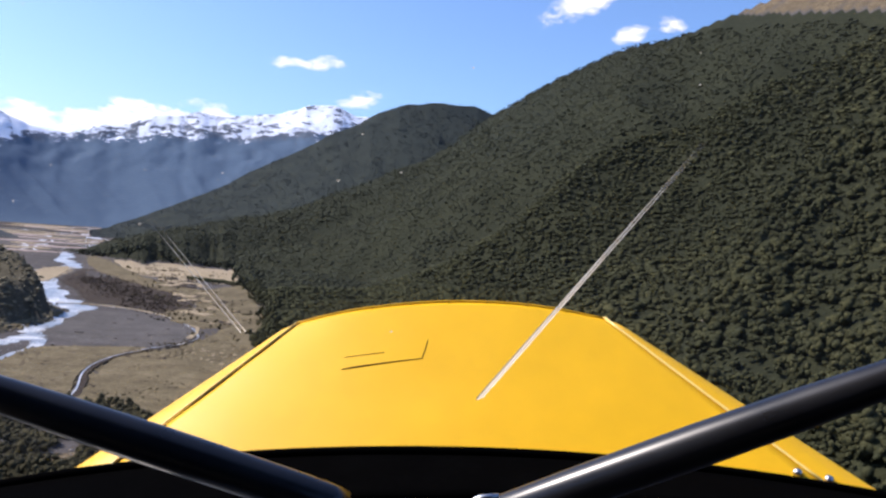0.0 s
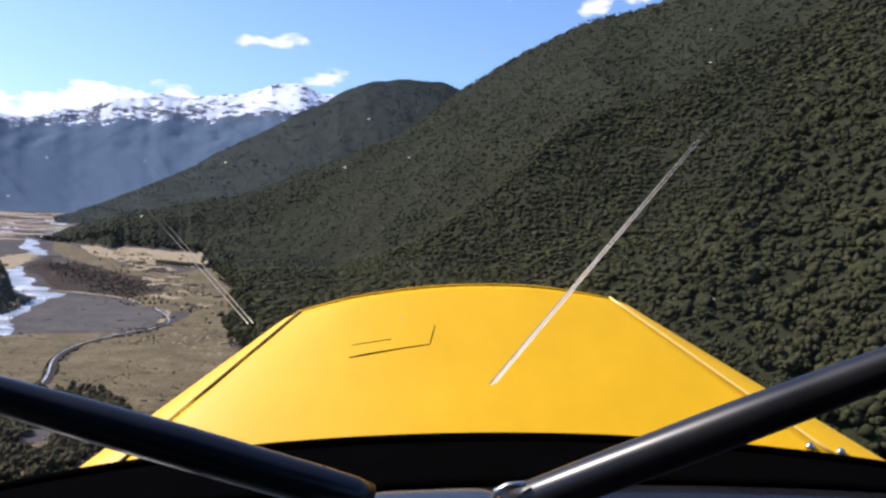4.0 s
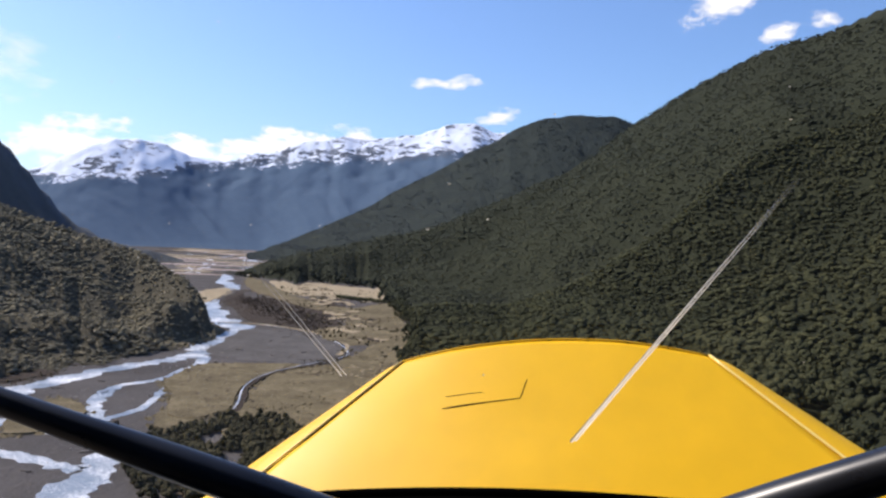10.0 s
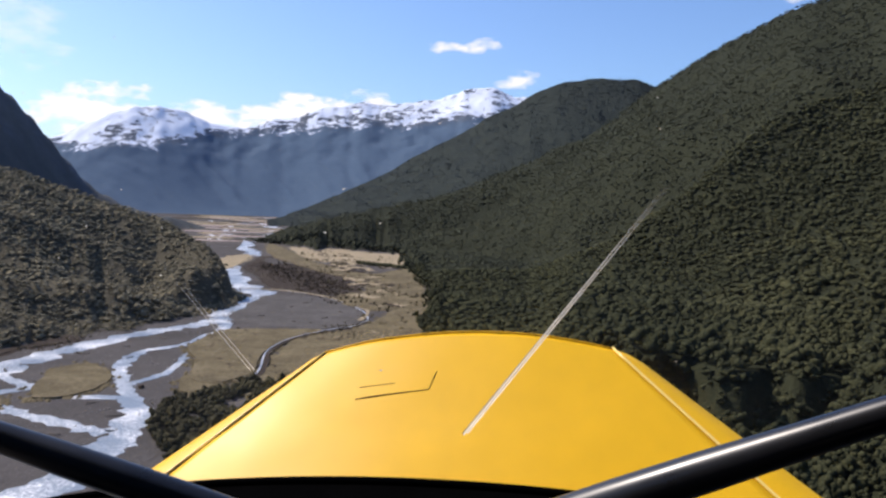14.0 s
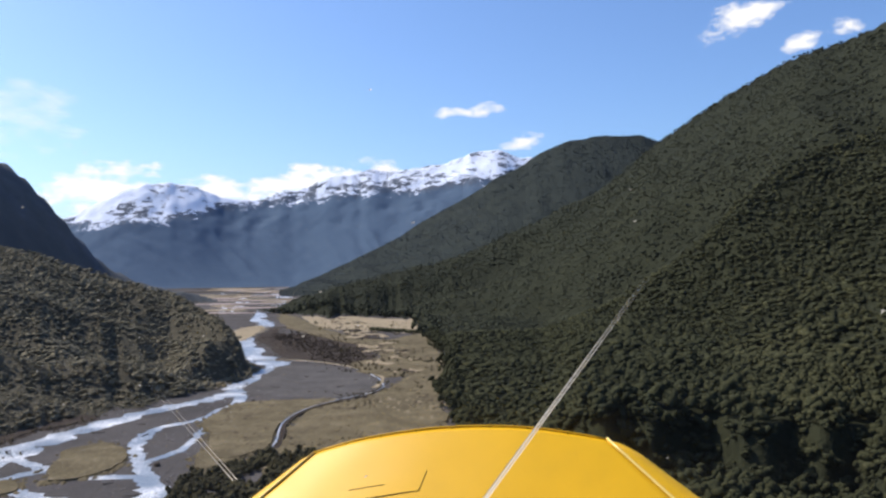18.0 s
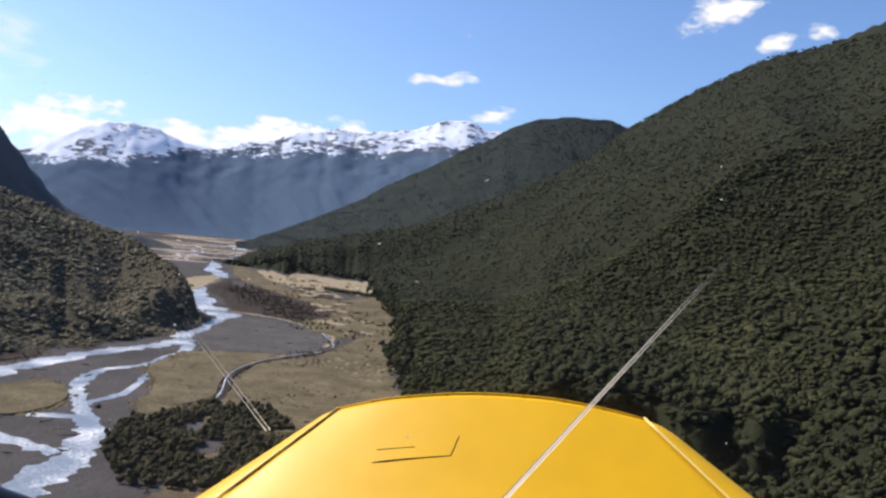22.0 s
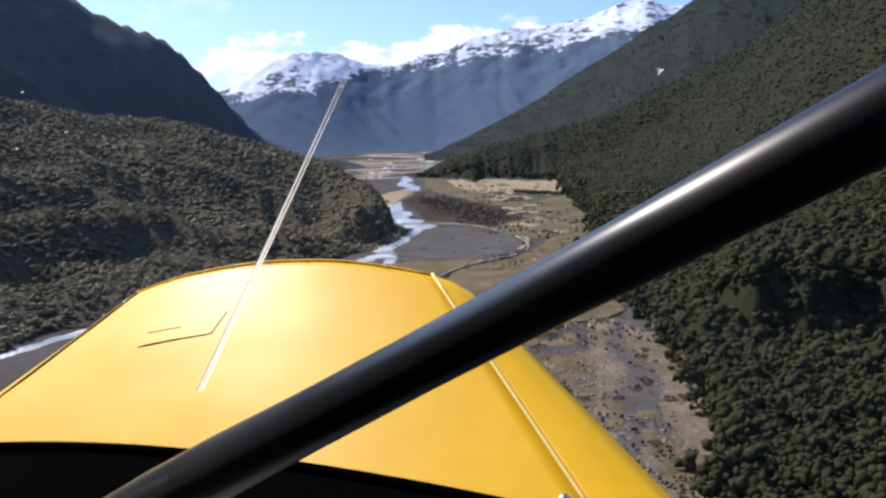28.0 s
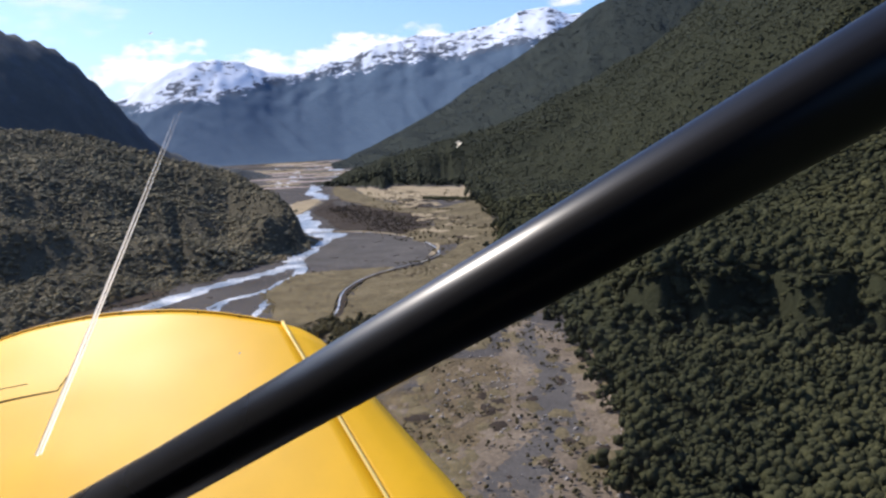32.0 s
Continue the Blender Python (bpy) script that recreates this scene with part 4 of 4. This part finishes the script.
def hummocks(label, mat, n, x0, x1, y0, y1, size, top, seed, slant=0.0):
    """Low uneven hummocks and patches spread over the flats."""
    rs = np.random.RandomState(seed)
    y = rs.uniform(y0, y1, n)
    x = rs.uniform(x0, x1, n) - slant * (y - y0)
    low = heights(np.degrees(np.arctan2(x, y)), np.hypot(x, y))[1] < 0
    keep = low & (vnoise(x / 38 + seed, y / 60) > -0.05)
    x, y = x[keep], y[keep]
    n = len(x)
    r = size * rs.uniform(0.3, 1.3, n) ** 1.4
    ang = np.arange(12) / 12 * 2 * np.pi
    rad = r[:, None] * rs.uniform(0.55, 1.35, (n, 12))
    ring = np.stack([x[:, None] + rad * np.cos(ang), y[:, None] + rad * np.sin(ang) * 1.5, np.full((n, 12), 0.02)], -1)
    inner = np.stack([x[:, None] + rad * 0.82 * np.cos(ang), y[:, None] + rad * 0.82 * np.sin(ang) * 1.5, top + rs.uniform(-0.04, 0.04, (n, 12))], -1)
    tip = np.stack([x, y, np.full(n, top + 0.06)], -1)[:, None]
    v = np.concatenate([ring, inner, tip], 1).reshape(-1, 3)
    i, k = np.arange(n)[:, None] * 25, np.arange(12)
    j = (k + 1) % 12
    f = np.concatenate([np.stack([i + k, i + j, i + 12 + j], -1), np.stack([i + k, i + 12 + j, i + 12 + k], -1), np.stack([i + 12 + k, i + 12 + j, np.broadcast_to(i + 24, (n, 12))], -1)], 1).reshape(-1, 3)
    tagged(mesh_object("hummocks", v, f, mat), label, "grass", kind="stuff")


hummocks("dark brown scrubby patches on the grass flat", HEATH, 420, -104, 6, 480, 735, 1.5, 1.62, 61)
hummocks("pale straw tussock patches on the grass flat", STRAW, 260, -104, 6, 480, 735, 1.6, 1.6, 62)
hummocks("pale straw patches between the far scrub", STRAW, 120, -60, 0, 900, 1750, 9, 1.02, 63, 0.2)
hummocks("dark scrub patches on the far flats", HEATH, 200, -60, 0, 900, 1750, 5, 1.05, 64, 0.2)
hummocks("brown grassy patches over the stony clearing", GRASS, 330, -60, 55, 190, 480, 4.2, 0.22, 65)
hummocks("dark scrubby patches over the stony clearing", HEATH, 110, -60, 55, 190, 480, 2.8, 0.26, 68)
hummocks("pale rubble patches over the stony clearing", RUBBLE, 190, -60, 55, 190, 480, 2.6, 0.24, 66)
hummocks("dark turf patches on the grass flat between channels", HEATH, 160, -172, -112, 490, 720, 1.3, 1.62, 67)


# ---- forest ----
def ball(sub):
    bm = bmesh.new()
    bmesh.ops.create_icosphere(bm, subdivisions=sub, radius=1.0)
    bm.verts.ensure_lookup_table()
    v = np.array([q.co[:] for q in bm.verts])
    f = np.array([[q.index for q in p.verts] for p in bm.faces])
    bm.free()
    return v, f


BALLS = {1: ball(1), 2: ball(2), 3: ball(3)}


def lump(sub, seed, amount=0.3):
    """A leafy clump: a ball pushed in and out unevenly."""
    v, f = BALLS[sub]
    k = 1 + amount * np.array([noise.noise(Vector(p) * 1.7 + Vector((seed * 7.1, seed * 3.3, 0))) * 1.6 + noise.noise(Vector(p) * 4.1 + Vector((0, seed * 5.7, 1))) for p in v])
    return v * k[:, None], f


def crown(lumps, sub, seed, spread=0.55, core=0.78, lo=0.34, hi=0.58):
    """A crown of several clumps within about one unit."""
    rs = np.random.RandomState(seed)
    vs, fs, base = [], [], 0
    for i in range(lumps):
        v, f = lump(sub, seed * 10 + i, 0.52)
        size = core if i == 0 else rs.uniform(lo, hi)
        a = rs.uniform(0, 6.28) + i * 2.2
        at = np.array([0, 0, 0]) if i == 0 else np.array([math.cos(a) * spread * rs.uniform(0.5, 1.1), math.sin(a) * spread * rs.uniform(0.5, 1.1), rs.uniform(-0.35, 0.7)])
        vs.append(v * size + at)
        fs.append(f + base)
        base += len(v)
    return np.concatenate(vs), np.concatenate(fs)


def scatter(name, label, mat, templates, xyz, radius, tall, seed, category="forest", smooth=True):
    """Many crowns at the given places as one mesh."""
    rs = np.random.RandomState(seed)
    vs, fs, base = [], [], 0
    pick = rs.randint(0, len(templates), len(xyz))
    turn = rs.uniform(0, 6.28, len(xyz))
    for k, (tv, tf) in enumerate(templates):
        m = np.where(pick == k)[0]
        if not len(m):
            continue
        c, s = np.cos(turn[m])[:, None], np.sin(turn[m])[:, None]
        x = tv[None, :, 0] * c - tv[None, :, 1] * s
        y = tv[None, :, 0] * s + tv[None, :, 1] * c
        z = np.broadcast_to(tv[None, :, 2], x.shape)
        p = np.stack([x * radius[m, None] + xyz[m, 0:1], y * radius[m, None] + xyz[m, 1:2], z * radius[m, None] * tall[m, None] + xyz[m, 2:3]], -1)
        vs.append(p.reshape(-1, 3))
        fs.append((tf[None] + (np.arange(len(m)) * len(tv))[:, None, None] + base).reshape(-1, 3))
        base += len(m) * len(tv)
    ob = mesh_object(name, np.concatenate(vs), np.concatenate(fs), mat, smooth)
    return tagged(ob, label, category, kind="stuff")


def forest_sites(n, az0, az1, d0, d1, seed):
    rs = np.random.RandomState(seed)
    az = rs.uniform(az0, az1, n)
    d = np.sqrt(rs.uniform(d0 * d0, d1 * d1, n))
    z, owner, up = heights(az, d)
    a = np.radians(az)
    x, y = d * np.sin(a), d * np.cos(a)
    el = np.degrees(np.arctan2(z - EYE, d))
    keep = (owner >= 0) & (owner != 3) & (up < 0.999) & (el < 14.0 + 0.8 * vnoise(x / 90, y / 90)) & (d * 0 + vnoise(x / 23, y / 23) > -0.6)
    return x[keep], y[keep], z[keep], d[keep], owner[keep], rs, up[keep]


NEAR = [crown(9, 1, s, 0.86, 0.62, 0.22, 0.44) for s in range(9)]
MID = [crown(4, 1, s + 20, 0.78, 0.68, 0.3, 0.5) for s in range(9)]
FAR = [crown(1, 1, s + 40) for s in range(6)]


def cap(v, f):
    """A crown without its hidden underside."""
    return v, f[v[f][:, :, 2].mean(1) > -0.3]


CAPS = [cap(*c) for c in FAR]


def plant(name, label, mat, templates, n, az0, az1, d0, d1, seed, r0, r1, lift, owners, low=0.9, high=1.5, above=0.0):
    x, y, z, d, who, rs, up = forest_sites(n, az0, az1, d0, d1, seed)
    keep = np.isin(who, owners) & (up >= above)
    x, y, z = x[keep], y[keep], z[keep]
    stand = np.clip(1 + 0.75 * fbm(x / 42, y / 42, 3) + 0.8 * fbm(x / 150 + 9, y / 150, 2), 0.35, 2.2)
    r = (0.85 * r0 + (1.25 * r1 - r0) * rs.uniform(0, 1, len(x)) ** 2.0) * (0.55 + 0.45 * stand)
    scatter(name, label, mat, templates, np.stack([x, y, z + lift * stand + r * 0.3], 1), r, rs.uniform(low, high, len(x)), seed + 10)


RIGHT, LEFT = (0, 1, 2), (5,)
plant("beech_forest", "dense dark olive beech forest canopy", LEAF, NEAR, 3400, 0, 46, 100, 400, 1, 2.4, 5.0, 6.0, RIGHT, 0.7, 1.25)
plant("beech_forest", "dense olive beech forest on the terrace", LEAF, MID, 6300, -1, 46, 400, 680, 2, 2.3, 5.1, 4.6, RIGHT, 0.6, 1.1)
plant("beech_forest", "dense olive beech forest on the lower slopes", LEAF, FAR, 19000, -1, 46, 680, 1250, 3, 2.4, 4.9, 1.6, RIGHT, 0.38, 0.68)
plant("beech_forest", "distant beech forest covering the mountainside", LEAF_SLOPE, CAPS, 46000, -11.4, 44, 1150, 2350, 4, 2.4, 4.6, -0.3, (0, 1), 0.24, 0.44)
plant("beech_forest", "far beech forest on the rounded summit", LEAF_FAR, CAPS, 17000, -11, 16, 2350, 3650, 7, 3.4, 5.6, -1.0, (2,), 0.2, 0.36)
plant("beech_forest", "beech forest on the rounded hill, greyed for haze", LEAF_VEILED, MID, 7000, -46, -12, 480, 820, 5, 1.6, 3.6, 1.4, LEFT, 0.42, 0.75)
plant("beech_forest", "beech forest over the hilltop, greyed for haze", LEAF_VEILED, CAPS, 19000, -46, -12, 820, 1300, 6, 2.0, 3.6, 0.2, LEFT, 0.3, 0.55)


def forest_edge(label, mat, templates, azs, dists, n, spread, r0, r1, rise, seed):
    """Taller trees in uneven bays and points along the edge of the forest."""
    rs = np.random.RandomState(seed)
    u = rs.uniform(0, 1, n)
    step = np.concatenate([[0], np.cumsum(np.hypot(np.diff(dists), np.diff(np.radians(azs)) * np.mean(dists)))])
    a, d = np.radians(np.interp(u, step / step[-1], azs)), np.interp(u, step / step[-1], dists)
    bay = 14 * fbm(d / 60, a * 40, 3)
    x, y = d * np.sin(a) + rs.normal(0, 1, n) * spread + bay, d * np.cos(a) + rs.normal(0, 1, n) * spread
    z = np.maximum(heights(np.degrees(np.arctan2(x, y)), np.hypot(x, y))[0], 0)
    r = r0 + (r1 - r0) * rs.uniform(0, 1, n) ** 1.6
    scatter("beech_forest", label, mat, templates, np.stack([x, y, z + r * 0.5 + rise * rs.uniform(0, 1, n) ** 1.3], 1), r, rs.uniform(0.8, 1.5, n), seed + 1)


forest_edge("tall beech trees along the edge of the flats", LEAF, MID, [-0.8, 0.6, 0.8, 1.9, 5.4, 8.1, 9.3], [1350, 1100, 740, 600, 480, 368, 260], 1000, 5.0, 1.8, 4.2, 8.0, 81)
forest_edge("tall beech trees behind the straw meadow", LEAF_SLOPE, FAR, [-11.4, -8.9, -5, -1.2, -0.8], [2000, 1907, 1830, 1755, 1360], 900, 7.0, 2.6, 5.6, 9.0, 83)


def scrub_sites(n, x0, x1, y0, y1, seed, clump):
    rs = np.random.RandomState(seed)
    x, y = rs.uniform(x0, x1, n), rs.uniform(y0, y1, n)
    az, d = np.degrees(np.arctan2(x, y)), np.hypot(x, y)
    z, owner, up = heights(az, d)
    keep = (owner < 0) & (vnoise(x / clump + seed, y / clump) + 0.5 * vnoise(x / clump * 3, y / clump * 3) > 0.12) & ((y < 780) | (x > -60 - (y - 780) * 0.22))
    return x[keep], y[keep], rs


SHRUB = [crown(1, 1, s + 60) for s in range(4)] + [crown(3, 1, s + 70) for s in range(3)]
for n, x0, x1, y0, y1, seed, clump, label in ((4000, -100, 60, 180, 480, 21, 13, "brown scrub scattered over the clearing"), (2200, -105, 20, 480, 780, 22, 22, "scrub and matagouri bushes on the grass flat"),
                                              (2600, -330, 0, 780, 1750, 23, 40, "dark scrub over the far flats"), (700, -340, -260, 480, 700, 24, 16, "brown scrub along the foot of the hill")):
    x, y, rs = scrub_sites(n, x0, x1, y0, y1, seed, clump)
    r = rs.uniform(0.4, 1.5, len(x)) * (1.4 if y0 > 700 else 0.75)
    scatter("scrub", label, SCRUB, SHRUB, np.stack([x, y, 0.9 + r * 0.5], 1), r, rs.uniform(0.7, 1.2, len(x)), seed, "scrub")


rs = np.random.RandomState(33)
n = 420
along = rs.uniform(0, 1, n)
x, y = -118 + 96 * along + rs.normal(0, 3, n), 1452 - 70 * along + rs.normal(0, 9, n)
keep = vnoise(x / 14, y / 30) > -0.22
x, y = x[keep], y[keep]
r = rs.uniform(1.2, 3.2, len(x))
scatter("scrub", "dark row of bushes in front of the straw meadow", LEAF, SHRUB, np.stack([x, y, 0.4 + r * 0.7], 1), r, rs.uniform(0.8, 1.4, len(x)), 34, "scrub")
n = 2000
x, y = rs.uniform(-140, -45, n), rs.uniform(360, 520, n)
keep = (vnoise(x / 17 + 3, y / 24) > -0.2) & (np.abs(x + 92) / 46 + np.abs(y - 440) / 95 < 1.25)
x, y = x[keep], y[keep]
r = rs.uniform(1.0, 3.1, len(x))
scatter("scrub", "thicket of dark olive bushes beside the creek", THICKET, MID, np.stack([x, y, 0.5 + r * 0.8], 1), r, rs.uniform(0.8, 1.5, len(x)), 36, "scrub")
n = 1500
along = rs.uniform(0, 1, n)
x, y = -258 + 175 * along + rs.normal(0, 17, n), 1360 - 390 * along + rs.normal(0, 45, n)
keep = (vnoise(x / 22, y / 40) > -0.3) & (x > -236 + (1170 - y) * 0.42)
x, y = x[keep], y[keep]
r = rs.uniform(0.5, 1.9, len(x))
scatter("scrub", "dark brown heath bushes over the scrub flat", HEATH_LEAF, SHRUB, np.stack([x, y, 0.5 + r * 0.4], 1), r, rs.uniform(0.5, 0.9, len(x)), 37, "scrub")
# stones of the side creek's fan and of the river bars
STONE = plain("river_stone", (0.36, 0.33, 0.3), 0.9, grain=0.45, grain_scale=0.6, spec=0.2)
for n, x0, x1, y0, y1, seed, r0, r1, label in ((1300, -30, 62, 200, 520, 41, 0.25, 1.1, "pale stones and rubble over the side creek's fan"), (1500, -270, -60, 400, 960, 42, 0.3, 0.9, "stones scattered over the river gravel")):
    x, y, rs = scrub_sites(n, x0, x1, y0, y1, seed, 11)
    r = rs.uniform(r0, r1, len(x)) ** 1.5 + 0.12
    scatter("stones", label, STONE, SHRUB[:4], np.stack([x, y, 0.1 + r * 0.25], 1), r, rs.uniform(0.35, 0.7, len(x)), seed, "stones")


rs = np.random.RandomState(43)
n = 260
x, y = -224 + rs.normal(0, 7, n), 905 + rs.normal(0, 45, n)
x = x - (y - 905) * 0.12
r = 0.3 + 1.5 * rs.uniform(0, 1, n) ** 3
scatter("boulders", "brown boulders on the bank at the spur's foot", STONE, SHRUB[:4], np.stack([x, y, 1.2 + r * 0.3], 1), r, rs.uniform(0.5, 0.9, n), 44, "stones", False)


# single beech trees at the forest edge and on the flats
def beech(seed):
    rs = random.Random(seed)
    tree = new("beech_tree")
    h = rs.uniform(9, 13)
    bend = rs.uniform(-0.6, 0.6)
    part("trunk", tube([(0, 0, -0.6), (0.1 * bend, 0, h * 0.25), (0.5 * bend, 0.2 * bend, h * 0.55), (bend, 0.3 * bend, h * 0.92)], [0.42, 0.32, 0.22, 0.06], 8), BARK, tree)
    for i in range(6):
        a, b = rs.uniform(0, 6.28), rs.uniform(0.35, 0.75)
        s = Vector((0.6 * bend * b, 0.2 * bend * b, h * b))
        e = s + Vector((math.cos(a) * rs.uniform(1.4, 2.6), math.sin(a) * rs.uniform(1.4, 2.6), rs.uniform(0.8, 2.0)))
        part("limb", tube([s, s.lerp(e, 0.5) + Vector((0, 0, 0.15)), e], [0.13, 0.09, 0.03], 6), BARK, tree)
    vs, fs, base = [], [], 0
    for i in range(26):
        v, f = lump(2, seed * 31 + i, 0.42)
        a, b = rs.uniform(0, 6.28), rs.uniform(0.34, 1.02)
        rad = (1.0 - abs(b - 0.62) * 1.35) * rs.uniform(0.6, 3.4)
        at = np.array([math.cos(a) * rad + bend * b * 0.6, math.sin(a) * rad, h * b])
        vs.append(v * np.array([1, 1, 0.8]) * rs.uniform(0.55, 1.25) + at)
        fs.append(f + base)
        base += len(v)
    mesh_object("crown", np.concatenate(vs), np.concatenate(fs), LEAF, parent=tree)
    return tagged(tree, "dark olive beech tree with an uneven crown", "tree", group="beech trees at the forest edge")


TREES = [beech(s) for s in range(3)]
spots = random.Random(5)
placed = 0
for k in range(400):
    if placed >= 14:
        break
    sy = spots.uniform(250, 800)
    sx = float(np.interp(sy, [215, 364, 477, 600, 760], [40, 50, 42, 18, 6])) + spots.uniform(-7, 5)
    if float(heights(np.array([math.degrees(math.atan2(sx, sy))]), np.array([math.hypot(sx, sy)]))[0][0]) > 0.5:
        continue
    m = pose(sx, sy, 0.7, 0, 0, spots.uniform(0, 360)) @ Matrix.Diagonal((1, 1, 1, 1))
    if placed < 3:
        TREES[placed].matrix_world = m
    else:
        copy_thing(TREES[placed % 3], m)
    placed += 1


# driftwood and boulders left on the gravel by floods
def driftwood(seed):
    rs = random.Random(seed)
    log = new("driftwood_log")
    n = rs.uniform(5, 9)
    part("stem", tube([(-n / 2, 0, 0.3), (-n / 6, rs.uniform(-0.3, 0.3), 0.35), (n / 5, rs.uniform(-0.3, 0.3), 0.4), (n / 2, 0, 0.55)], [0.38, 0.33, 0.27, 0.14], 9), BARK, log, "bleached driftwood stem")
    for i in range(5):
        a = rs.uniform(0, 6.28)
        part("root", tube([(-n / 2, 0, 0.35), (-n / 2 - 0.5, math.cos(a) * 0.6, 0.4 + 0.4 * math.sin(a)), (-n / 2 - 0.8, math.cos(a) * 1.2, 0.4 + 0.8 * math.sin(a))], [0.2, 0.12, 0.04], 6), BARK, log)
    return tagged(log, "grey driftwood log stranded on river gravel", "driftwood", group="driftwood on the gravel bars")


logs = [driftwood(s) for s in range(2)]
spots = random.Random(9)
for k, (lx, ly) in enumerate([(-158, 800), (-140, 870), (-95, 800), (-120, 770), (-240, 590), (-222, 620), (-206, 660), (-180, 455), (-160, 430), (-232, 500), (-128, 905), (-86, 845), (-205, 580), (-175, 395), (-215, 400), (-120, 390)]):
    m = pose(lx, ly, 0.3, 0, 0, spots.uniform(0, 360))
    if k < 2:
        logs[k].matrix_world = m
    else:
        copy_thing(logs[k % 2], m)
